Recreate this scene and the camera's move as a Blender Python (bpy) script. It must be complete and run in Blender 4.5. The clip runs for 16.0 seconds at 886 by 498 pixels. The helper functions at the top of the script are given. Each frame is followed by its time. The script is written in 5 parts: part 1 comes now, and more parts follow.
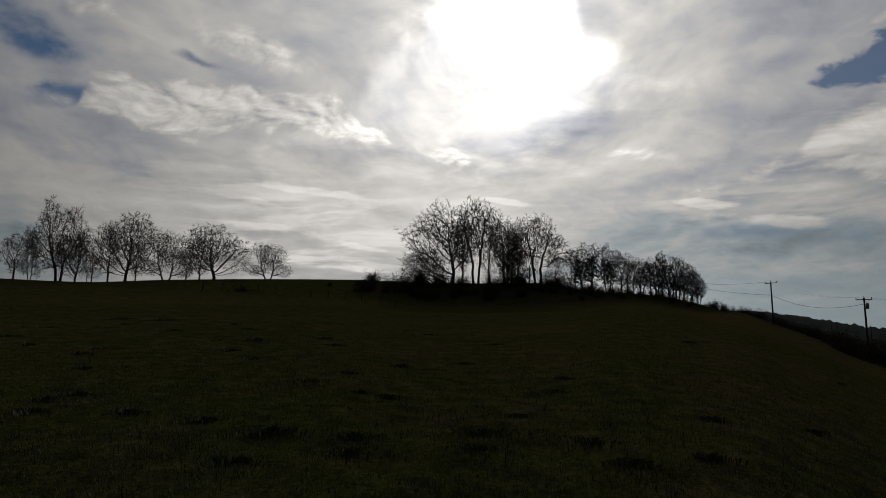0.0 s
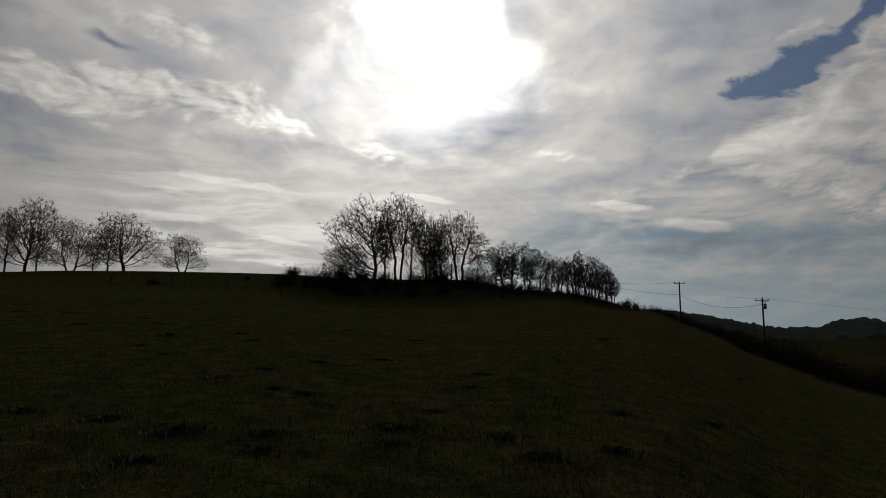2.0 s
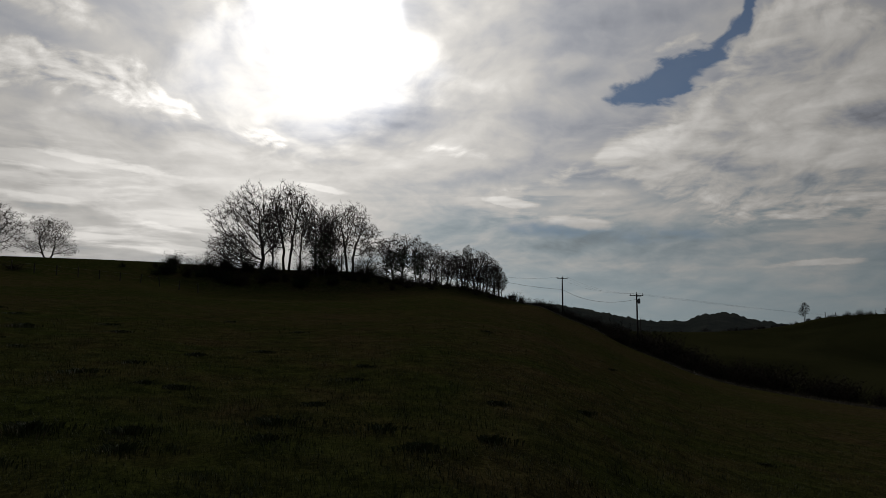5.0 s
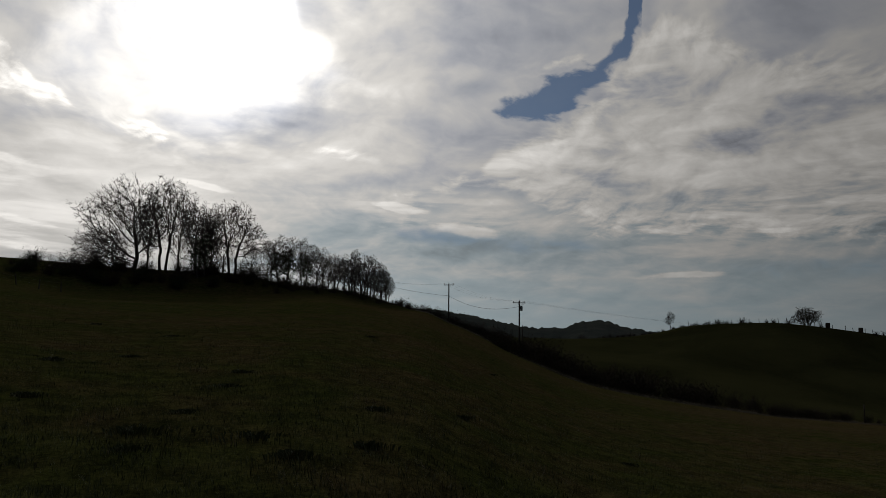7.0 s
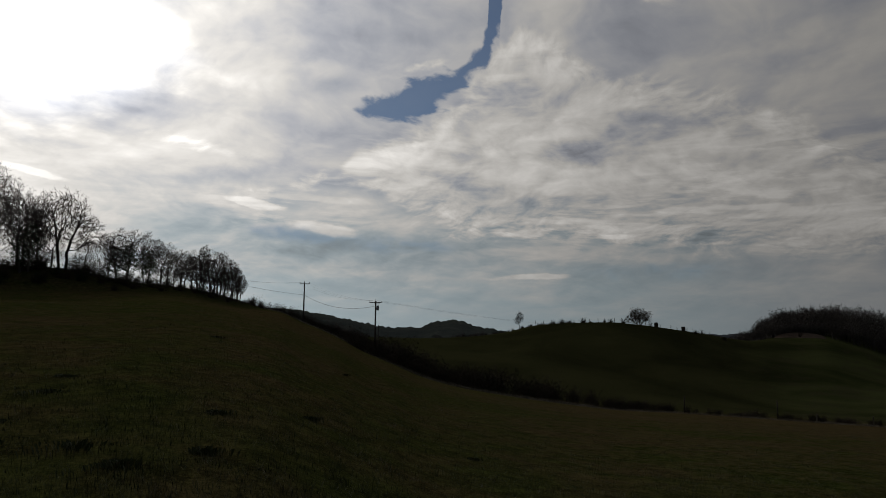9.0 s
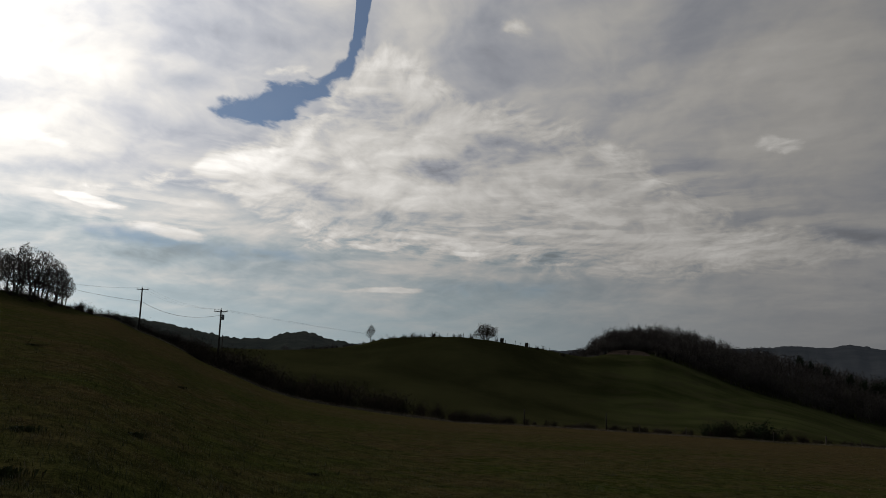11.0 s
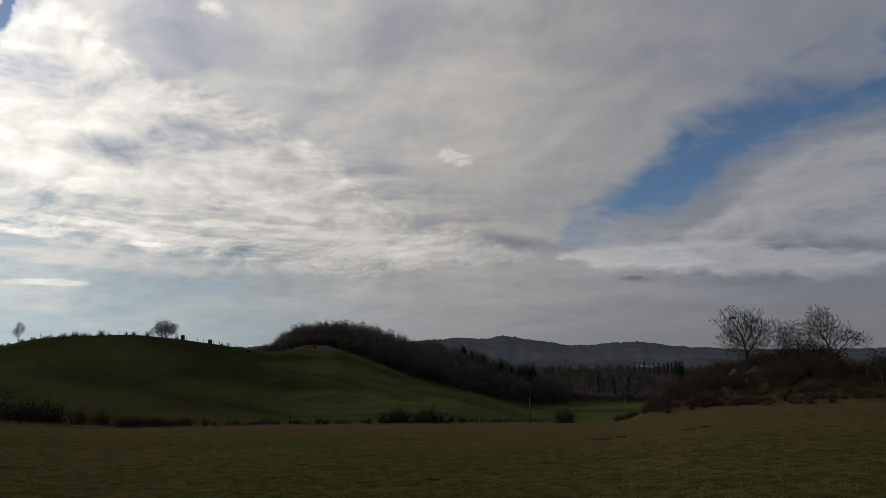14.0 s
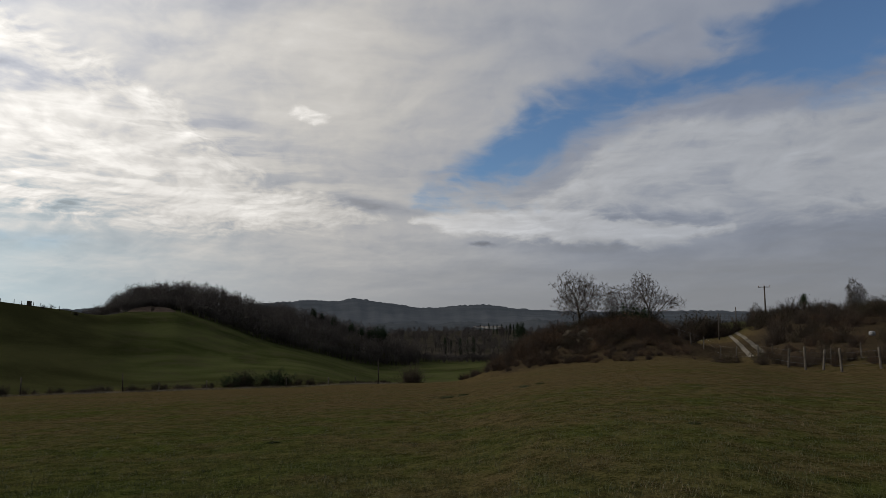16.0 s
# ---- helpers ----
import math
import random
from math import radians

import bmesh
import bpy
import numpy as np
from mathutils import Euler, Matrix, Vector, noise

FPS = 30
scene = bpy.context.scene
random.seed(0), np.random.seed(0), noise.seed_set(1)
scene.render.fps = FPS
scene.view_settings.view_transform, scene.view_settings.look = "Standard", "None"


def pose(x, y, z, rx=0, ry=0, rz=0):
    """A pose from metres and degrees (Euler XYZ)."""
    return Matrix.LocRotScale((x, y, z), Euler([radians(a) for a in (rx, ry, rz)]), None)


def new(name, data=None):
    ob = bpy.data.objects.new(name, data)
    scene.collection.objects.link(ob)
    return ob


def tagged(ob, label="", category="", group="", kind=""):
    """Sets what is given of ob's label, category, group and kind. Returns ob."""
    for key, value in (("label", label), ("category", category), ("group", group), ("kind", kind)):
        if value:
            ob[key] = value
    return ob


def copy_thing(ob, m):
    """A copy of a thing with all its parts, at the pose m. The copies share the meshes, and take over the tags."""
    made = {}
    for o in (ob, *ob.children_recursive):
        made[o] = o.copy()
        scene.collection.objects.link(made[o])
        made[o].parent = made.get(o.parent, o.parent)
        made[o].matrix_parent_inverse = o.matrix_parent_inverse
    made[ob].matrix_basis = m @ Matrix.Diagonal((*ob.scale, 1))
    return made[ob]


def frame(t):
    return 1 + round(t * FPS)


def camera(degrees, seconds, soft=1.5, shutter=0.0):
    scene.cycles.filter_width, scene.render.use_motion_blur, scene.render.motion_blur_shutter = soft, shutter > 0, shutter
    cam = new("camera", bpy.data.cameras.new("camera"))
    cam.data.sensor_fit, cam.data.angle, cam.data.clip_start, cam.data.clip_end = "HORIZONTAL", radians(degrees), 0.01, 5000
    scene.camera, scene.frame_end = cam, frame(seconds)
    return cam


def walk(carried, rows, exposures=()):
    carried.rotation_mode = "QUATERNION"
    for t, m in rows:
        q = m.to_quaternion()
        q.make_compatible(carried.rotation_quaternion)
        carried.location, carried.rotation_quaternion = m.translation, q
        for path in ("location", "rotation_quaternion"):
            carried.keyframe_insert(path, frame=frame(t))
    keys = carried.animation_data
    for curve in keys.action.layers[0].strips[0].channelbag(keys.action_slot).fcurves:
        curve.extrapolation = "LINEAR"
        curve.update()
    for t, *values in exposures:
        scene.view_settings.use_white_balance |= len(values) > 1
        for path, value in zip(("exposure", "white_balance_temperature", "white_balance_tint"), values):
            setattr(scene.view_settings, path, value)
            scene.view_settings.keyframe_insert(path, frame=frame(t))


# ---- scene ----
cam = camera(66.75, 16.0, soft=0.62, shutter=0.06)
EYE = 1.6
# seconds, heading east of the first view's axis, tilt up, lean
TURN = [(0.0, 0.00, 8.06, -0.16), (0.5, 1.32, 7.38, -0.18), (1.0, 3.11, 7.90, 0.09), (1.5, 5.51, 7.98, -0.06), (2.0, 6.61, 7.73, 0.11),
        (2.5, 8.03, 7.97, 0.29), (3.0, 9.16, 7.67, 0.24), (5.5, 18.29, 7.21, 0.36), (6.0, 21.00, 7.96, 0.35), (6.5, 23.70, 8.58, 0.35),
        (7.0, 25.41, 7.62, 0.70), (7.5, 26.51, 7.52, 0.56), (8.0, 30.21, 7.17, 0.59), (8.5, 32.61, 7.11, 0.31), (9.0, 37.55, 7.70, 0.38)]
TURN += [(11.5, 53.27, 8.77, 0.81), (12.0, 57.85, 8.42, -0.28), (12.5, 63.21, 8.55, -1.79), (13.0, 68.43, 9.84, -0.70), (13.5, 72.65, 9.90, -0.45),
        (14.0, 76.07, 8.72, -0.52), (14.5, 79.68, 6.76, -0.20), (15.0, 82.35, 6.22, -0.25), (15.5, 85.15, 5.80, -0.08), (16.0, 88.60, 5.45, -0.54)]
# held at arm's length by someone who turns on the spot
ARM = 0.44
walk(cam, [(t, pose(ARM * math.sin(radians(head)), ARM * math.cos(radians(head)), EYE, 90 + tilt, 0, -head) @ pose(0, 0, 0, 0, 0, lean)) for t, head, tilt, lean in TURN],
     [(0.0, 0.0), (3.0, 0.0), (6.0, 0.12), (6.5, 0.06), (7.0, 0.13), (8.0, 0.17), (9.0, 0.4), (11.5, 0.90), (12.5, 1.1), (14.0, 1.44), (14.5, 1.64), (16.0, 1.88)])


# ---- sky and light ----
SUN_AZ, SUN_EL = 6.4, 27.3


class Nodes:
    """Short hand for building a node tree."""

    def __init__(self, tree):
        self.tree = tree
        tree.nodes.clear()

    def node(self, kind):
        return self.tree.nodes.new(kind)

    def plug(self, socket, value):
        if isinstance(value, bpy.types.NodeSocket):
            self.tree.links.new(value, socket)
        elif value is not None:
            socket.default_value = value

    def math(self, op, a, b=None, c=None, clamp=False):
        n = self.node("ShaderNodeMath")
        n.operation, n.use_clamp = op, clamp
        for s, v in zip(n.inputs, (a, b, c)):
            self.plug(s, v)
        return n.outputs[0]

    def vec(self, op, a, b=None, scale=None):
        n = self.node("ShaderNodeVectorMath")
        n.operation = op
        self.plug(n.inputs[0], a)
        self.plug(n.inputs[1], b)
        if scale is not None:
            self.plug(n.inputs["Scale"], scale)
        return n.outputs["Value"] if op in ("LENGTH", "DOT_PRODUCT", "DISTANCE") else n.outputs["Vector"]

    def noise(self, vector, scale, detail=4.0, rough=0.5, distortion=0.0, colour=False):
        n = self.node("ShaderNodeTexNoise")
        self.plug(n.inputs["Vector"], vector)
        for k, v in (("Scale", scale), ("Detail", detail), ("Roughness", rough), ("Distortion", distortion)):
            self.plug(n.inputs[k], v)
        return n.outputs["Color" if colour else 0]

    def step(self, value, a, b, lo=0.0, hi=1.0):
        n = self.node("ShaderNodeMapRange")
        n.interpolation_type = "SMOOTHSTEP"
        for s, v in zip(n.inputs, (value, a, b, lo, hi)):
            self.plug(s, v)
        return n.outputs[0]

    def mix(self, fac, a, b, blend="MIX"):
        n = self.node("ShaderNodeMix")
        n.data_type, n.blend_type = "RGBA", blend
        self.plug(n.inputs[0], fac)
        for s, v in ((n.inputs[6], a), (n.inputs[7], b)):
            self.plug(s, (*v, 1) if isinstance(v, tuple) and len(v) == 3 else v)
        return n.outputs[2]

    def join(self, x, y, z):
        n = self.node("ShaderNodeCombineXYZ")
        for s, v in zip(n.inputs, (x, y, z)):
            self.plug(s, v)
        return n.outputs[0]

    def split(self, v):
        n = self.node("ShaderNodeSeparateXYZ")
        self.plug(n.inputs[0], v)
        return n.outputs

    def blob(self, v, at, size, turn=0.0, hard=0.25):
        """1 inside an ellipse round at (degrees of heading and height), falling to 0 at its rim."""
        n = self.node("ShaderNodeMapping")
        n.vector_type = "TEXTURE"
        self.plug(n.inputs["Vector"], v)
        n.inputs["Location"].default_value = (*at, 0)
        n.inputs["Rotation"].default_value = (0, 0, radians(turn))
        n.inputs["Scale"].default_value = (*size, 1)
        return self.step(self.vec("LENGTH", n.outputs[0]), 1.0, hard)


def make_sky():
    world = bpy.data.worlds.new("sky")
    scene.world = world
    world.use_nodes = True
    g = Nodes(world.node_tree)
    ray = g.vec("NORMALIZE", g.node("ShaderNodeTexCoord").outputs["Generated"])
    x, y, z = g.split(ray)
    az = g.math("MULTIPLY", g.math("ARCTAN2", x, y), 57.29578)
    el = g.math("MULTIPLY", g.math("ARCSINE", z), 57.29578)
    at = g.join(az, el, 0.0)
    # the cloud deck in perspective: billows shrink and flatten towards the horizon
    deck = g.math("ADD", g.math("MAXIMUM", z, 0.0), 0.30)
    flat = g.join(g.math("DIVIDE", x, deck), g.math("DIVIDE", y, deck), 0.0)
    to_sun = (math.sin(radians(SUN_AZ)) * math.cos(radians(SUN_EL)), math.cos(radians(SUN_AZ)) * math.cos(radians(SUN_EL)), math.sin(radians(SUN_EL)))
    sunward = Vector((to_sun[0], to_sun[1], 0)) / (to_sun[2] + 0.30)
    lean = g.vec("NORMALIZE", g.vec("SUBTRACT", tuple(sunward), flat))
    swirl = g.vec("SUBTRACT", g.noise(flat, 2.4, 3.0, 0.5, 0.0, True), (0.5, 0.5, 0.5))
    turned = g.vec("ADD", flat, g.vec("SCALE", swirl, scale=0.28))
    billow = g.noise(turned, 3.9, 6.0, 0.5)
    behind = g.noise(g.vec("ADD", turned, g.vec("SCALE", lean, scale=0.066)), 3.9, 6.0, 0.5)
    relief = g.math("SUBTRACT", billow, behind)
    curd = g.noise(turned, 14.0, 6.0, 0.54)
    curd_behind = g.noise(g.vec("ADD", turned, g.vec("SCALE", lean, scale=0.018)), 14.0, 6.0, 0.54)
    crisp = g.math("SUBTRACT", curd, curd_behind)
    broad = g.noise(g.vec("MULTIPLY", at, (1.0, 1.9, 1.0)), 0.075, 4.0, 0.5, 0.3)
    # long level streaks, as angles
    level = g.vec("ADD", g.vec("MULTIPLY", at, (0.20, 1.5, 1.0)), g.vec("SCALE", swirl, scale=2.2))
    streak = g.noise(level, 0.52, 7.0, 0.55)
    combed = g.noise(g.vec("MULTIPLY", turned, (1.0, 0.35, 1.0)), 7.0, 6.0, 0.55)
    frayed = g.math("MULTIPLY_ADD", g.math("SUBTRACT", curd, 0.5), 0.5, g.math("SUBTRACT", billow, 0.5))

    def profile(rows):
        """Height as a function of heading, through (heading, height) marks."""
        n = g.node("ShaderNodeMapRange")
        g.plug(n.inputs[0], az)
        n.inputs[1].default_value, n.inputs[2].default_value = rows[0][0], rows[-1][0]
        r = g.node("ShaderNodeValToRGB")
        r.color_ramp.interpolation = "EASE"
        stops = r.color_ramp.elements
        while len(stops) < len(rows):
            stops.new(0.5)
        for stop, (a, e) in zip(stops, rows):
            stop.position = (a - rows[0][0]) / (rows[-1][0] - rows[0][0])
        for stop, (a, e) in zip(stops, rows):
            stop.color = (e / 40 + 0.25,) * 3 + (1,)
        g.plug(r.inputs[0], n.outputs[0])
        return g.math("MULTIPLY_ADD", r.outputs[0], 40.0, -10.0)

    def inset(bank):
        """Degrees inside a bank of cloud, between its upper and its lower line."""
        upper, lower = bank
        return g.math("MINIMUM", g.math("SUBTRACT", profile(upper), el), g.math("SUBTRACT", el, profile(lower)))

    def cover(depth, fray, soft, edge=frayed):
        return g.step(g.math("MULTIPLY_ADD", edge, fray, depth), 0.0, soft)

    def total(rows, where, start=0.0, hard=0.0):
        value = start
        for a, e, w, h, turn, weight in rows:
            value = g.math("MULTIPLY_ADD", g.blob(where, (a, e), (w, h), turn, hard), weight, value)
        return value

    # distance from the sun
    off = g.math("MULTIPLY", g.math("ARCCOSINE", g.math("MINIMUM", g.vec("DOT_PRODUCT", ray, to_sun), 1.0)), 57.29578)
    wide = g.math("EXPONENT", g.math("MULTIPLY", off, -1 / 24.0))
    near = g.math("EXPONENT", g.math("MULTIPLY", g.math("POWER", g.math("DIVIDE", off, 9.0), 2.0), -1.0))
    core = g.math("EXPONENT", g.math("MULTIPLY", g.math("POWER", g.math("DIVIDE", off, 2.7), 2.0), -1.0))
    # banks, gaps, lenses and grey undersides
    slack = g.vec("ADD", at, g.vec("MULTIPLY", g.vec("SUBTRACT", g.noise(g.vec("MULTIPLY", at, (0.6, 1.0, 1.0)), 0.35, 7.0, 0.6, 0.0, True), (0.5, 0.5, 0.5)), (5.0, 1.8, 0.0)))
    slim = g.vec("ADD", at, g.vec("MULTIPLY", g.vec("SUBTRACT", slack, at), (0.8, 0.42, 0.0)))
    bank_depth = inset(BANK)
    bank = cover(bank_depth, 5.0, 1.6)
    glare_depth = inset(GLARE)
    glare = cover(glare_depth, 7.0, 5.0)
    heap = g.math("MAXIMUM", cover(inset(HEAP), 5.5, 1.0), g.step(g.math("MULTIPLY", g.math("MULTIPLY_ADD", frayed, 2.4, 1.0), total(PUFFS, slack)), 0.15, 0.80))
    east = cover(inset(EAST), 5.0, 2.4)
    tongue = cover(inset(TONGUE), 2.4, 0.8)
    gap = g.math("MULTIPLY", cover(g.math("ADD", inset(GAP), 0.35), 5.0, 1.1, g.math("MULTIPLY_ADD", g.math("SUBTRACT", curd, 0.5), 0.7, frayed)), 0.92)
    veil_gap = cover(g.math("ADD", inset(CLEAR), 1.0), 8.0, 4.2, g.math("MULTIPLY_ADD", g.math("SUBTRACT", combed, 0.5), 0.6, frayed))
    holes = g.math("MULTIPLY", g.step(g.math("MULTIPLY", g.math("MULTIPLY_ADD", frayed, 2.4, 1.0), total(HOLES, slack)), 0.2, 0.9), g.math("SUBTRACT", 1.0, heap))
    clear_part = g.math("MAXIMUM", g.math("MAXIMUM", gap, veil_gap), holes)
    lens = g.step(g.math("MULTIPLY", g.math("MULTIPLY_ADD", g.math("ADD", g.math("SUBTRACT", streak, 0.5), g.math("MULTIPLY", frayed, 0.9)), 3.0, 1.0), total(LENSES, slim)), 0.16, 0.62)
    under = total(UNDERS, slack)
    sheets = g.math("MULTIPLY", g.math("SUBTRACT", g.step(streak, 0.44, 0.58), 0.4), total(SHEETS, slack))
    # tone of the cover
    body = g.math("MAXIMUM", g.math("MAXIMUM", bank, heap), g.math("MAXIMUM", east, tongue))
    tone = g.math("MULTIPLY_ADD", g.math("SUBTRACT", broad, 0.5), g.step(az, 55.0, 80.0, 0.9, 0.4), g.step(az, 55.0, 80.0, 0.98, 1.10))
    tone = g.math("MULTIPLY_ADD", g.math("SUBTRACT", streak, 0.5), g.step(el, 20.0, 8.0, 0.10, 0.34), tone)
    tone = g.math("MULTIPLY_ADD", bank, 0.36, tone)
    tone = g.math("MULTIPLY_ADD", heap, 0.40, tone)
    tone = g.math("MULTIPLY_ADD", g.math("MAXIMUM", east, tongue), 0.42, tone)
    tone = g.math("MULTIPLY_ADD", tongue, 0.22, tone)
    tone = g.math("MULTIPLY_ADD", lens, 0.32, tone)
    tone = g.math("MULTIPLY_ADD", sheets, 0.40, tone)
    # lit and shaded sides of the billows
    brim = g.math("MULTIPLY", bank, g.step(bank_depth, 4.0, 0.5))
    far_soft = g.step(off, 95.0, 45.0, 0.45, 1.0)
    tone = g.math("MULTIPLY_ADD", relief, g.math("MULTIPLY", g.math("MULTIPLY_ADD", body, 1.0, 1.0), far_soft), tone)
    tone = g.math("MULTIPLY_ADD", crisp, g.math("MULTIPLY", g.math("ADD", g.math("MULTIPLY_ADD", heap, 1.5, 0.25), g.math("MULTIPLY_ADD", brim, 0.9, g.math("MULTIPLY", body, 0.45))), far_soft), tone)
    tone = g.math("MULTIPLY_ADD", g.math("MULTIPLY", g.step(g.math("MULTIPLY_ADD", g.math("SUBTRACT", streak, 0.5), 0.5, billow), 0.50, 0.68), body), -0.34, tone)
    tone = g.math("MULTIPLY_ADD", g.math("MULTIPLY", under, g.math("MULTIPLY_ADD", streak, 1.0, 0.5)), -0.40, tone)
    tone = g.math("MULTIPLY", tone, g.step(az, 82.0, 112.0, 1.0, 0.82))
    tone = g.math("MAXIMUM", tone, 0.36)
    lit = g.math("MULTIPLY", g.math("MULTIPLY_ADD", wide, 0.80, 0.069), tone)
    shine = g.math("MULTIPLY", g.math("MULTIPLY", near, g.math("MULTIPLY_ADD", glare, 0.48, 0.24)), g.math("MULTIPLY_ADD", g.math("ADD", frayed, g.math("MULTIPLY", relief, 1.5)), 2.4, 1.0))
    lit = g.math("MULTIPLY", lit, g.math("MULTIPLY_ADD", glare, 0.42, 1.0))
    lit = g.math("MULTIPLY_ADD", shine, g.math("MULTIPLY_ADD", tone, 0.42, 0.06), lit)
    lit = g.math("MULTIPLY_ADD", core, 2.4, lit)
    cool = g.mix(g.step(off, 66.0, 100.0), (1.0, 1.0, 1.0), (0.905, 0.98, 1.12))
    eastward = g.step(az, 50.0, 82.0)
    shade = g.mix(g.step(el, 8.0, 15.0), g.mix(eastward, (0.85, 0.985, 1.05), (0.94, 0.965, 1.03)), (0.93, 0.965, 1.07))
    tint = g.mix(g.step(g.math("ADD", tone, g.math("MULTIPLY", wide, 0.3)), 0.80, 1.30), shade, (1.035, 1.0, 0.95))
    cloud_col = g.vec("SCALE", g.vec("MULTIPLY", tint, cool), scale=lit)
    # clear sky
    air = g.node("ShaderNodeTexSky")
    air.sky_type, air.sun_disc, air.sun_elevation, air.sun_rotation = "NISHITA", False, radians(SUN_EL), radians(SUN_AZ)
    air.air_density, air.dust_density, air.ozone_density = 1.0, 0.3, 4.0
    clear = g.vec("SCALE", air.outputs[0], scale=0.021)
    clear = g.vec("MULTIPLY", clear, (0.92, 1.0, 1.08))
    clear = g.vec("ADD", clear, g.vec("SCALE", (0.75, 0.95, 1.1), scale=g.math("MULTIPLY", wide, 0.06)))
    sky = g.mix(clear_part, cloud_col, clear)
    # thin haze low down
    low = g.math("MULTIPLY", g.step(g.math("MULTIPLY_ADD", g.math("SUBTRACT", streak, 0.5), 5.0, el), 8.0, 0.0), 0.85)
    haze = g.vec("SCALE", g.mix(g.step(az, -8.0, 14.0), (0.97, 0.985, 0.98), g.mix(eastward, (0.81, 0.985, 1.05), (0.945, 0.97, 1.005))), scale=g.math("MULTIPLY", g.math("MULTIPLY_ADD", wide, 0.88, 0.064), g.step(az, 65.0, 95.0, 1.0, 0.84)))
    sky = g.mix(g.math("MULTIPLY", low, g.math("MULTIPLY_ADD", lens, -0.7, 1.0)), sky, haze)
    out = g.node("ShaderNodeOutputWorld")
    back = g.node("ShaderNodeBackground")
    g.plug(back.inputs[0], sky)
    back.inputs[1].default_value = 1.0
    g.plug(out.inputs[0], back.outputs[0])


# banks of cloud and gaps between them: upper and lower line, each as (heading, height)
BANK = ([(17, 4), (20, 12), (28, 14), (30.5, 17.6), (35.5, 18.4), (37.8, 20), (41, 22.7), (43, 25.6), (44.5, 26.8), (47, 25), (50, 23.2), (54, 21.6), (62, 19.6), (66, 17.5), (69.5, 14), (75, 11), (84, 8.6), (86, 5), (88, -6)],
        [(17, 22), (20, 12), (26, 12), (31, 11.6), (36, 9.3), (42, 8.2), (50, 7.6), (58, 7), (66, 6.5), (75, 6.3), (84, 7.5), (86, 8), (88, 20)])
GLARE = ([(-27, 4), (-24, 12), (-10, 20), (-3, 28), (3, 40), (10, 40), (13, 27), (17, 24.2), (20, 22), (22.3, 20.6), (24, 18), (27, 6)], [(-27, 26), (-24, 14), (-10, 15), (-4, 14.5), (5, 13), (10, 15), (14, 18), (18, 18.9), (22.3, 19.9), (24, 20.5), (27, 34)])
HEAP = ([(-33, 8), (-31, 16), (-28.5, 19.3), (-24, 21.3), (-17, 21.6), (-13.5, 20.6), (-10, 20.4), (-6, 18.4), (-3.5, 16), (-1.5, 8)], [(-33, 26), (-31, 17.6), (-22, 16.4), (-16, 17), (-12, 17.6), (-8, 16.6), (-3.5, 17), (-1.5, 26)])
GAP = ([(26.5, 8), (28.5, 18.6), (31, 19.5), (33.5, 20.7), (36, 21.6), (38, 22.6), (40.8, 24.3), (41.4, 26), (41.8, 34), (45, 34), (47, 10)], [(26.5, 30), (28.5, 19.6), (31, 18.7), (35.5, 18.7), (37.5, 20.2), (41, 22.9), (42.5, 25.0), (42.8, 27), (43.2, 30), (45, 36), (47, 40)])
CLEAR = ([(81, 0), (84, 8.2), (88, 11.6), (91, 13.8), (94, 16.4), (97, 18.2), (100, 19.4), (104, 19.6), (108, 20), (112, 21.6), (118, 24), (126, 27)], [(81, 22), (84, 10), (88, 9.4), (93, 9.7), (96.5, 10.2), (98, 11), (100, 13), (103, 14.7), (106, 16), (109, 16.6), (113, 16.4), (117, 15.4), (122, 16), (126, 16.4)])
EAST = ([(91, 0), (94, 8), (97.5, 11), (100, 13.4), (103, 15), (106, 16.3), (109, 16.9), (113, 16.7), (117, 15.7), (122, 16.3), (128, 17)], [(91, 18), (94, 8), (98, 7.4), (106, 6.4), (115, 6), (128, 6)])
TONGUE = ([(82, 0), (83.8, 7.5), (86, 8.2), (90, 8.8), (97, 8.8), (106, 8), (112, 7), (115, -4)], [(82, 16), (83.8, 7.7), (86, 7.3), (90, 6.3), (97, 5.6), (106, 4.9), (112, 6), (115, 18)])
# smaller pieces of the cover: heading, height, half sizes, turn, weight
PUFFS = [(-27, 20.2, 2.6, 1.0, 5, 0.7), (-31, 18.0, 3, 1.2, 0, 0.5), (-17, 24, 9, 2.2, -14, 0.75), (0.4, 15.8, 4.0, 1.2, -14, 0.8), (77, 16.4, 2.6, 1.0, -8, 0.95), (56, 27.2, 4, 1.1, -18, 0.7), (36, 22.9, 4.5, 0.8, 12, 0.5), (16, 15.5, 8, 1.1, -6, 0.6), (-30, 25, 5, 1.2, -10, 0.5)]
HOLES = [(-32.5, 22, 7, 3.0, -10, 0.9), (-30.5, 18.3, 4.5, 1.6, 10, 0.8), (-20.5, 22.4, 4, 0.9, -8, 0.6), (27.5, 20.8, 6.5, 2.4, 10, 0.42), (-36, 26, 8, 4, 0, 0.7), (24, 8.6, 9, 1.6, -4, 0.5), (34, 8, 9, 1.8, 0, 0.45), (56, 5.5, 16, 2.2, 0, 0.4), (107, 22, 6, 1.2, 10, 0.4)]
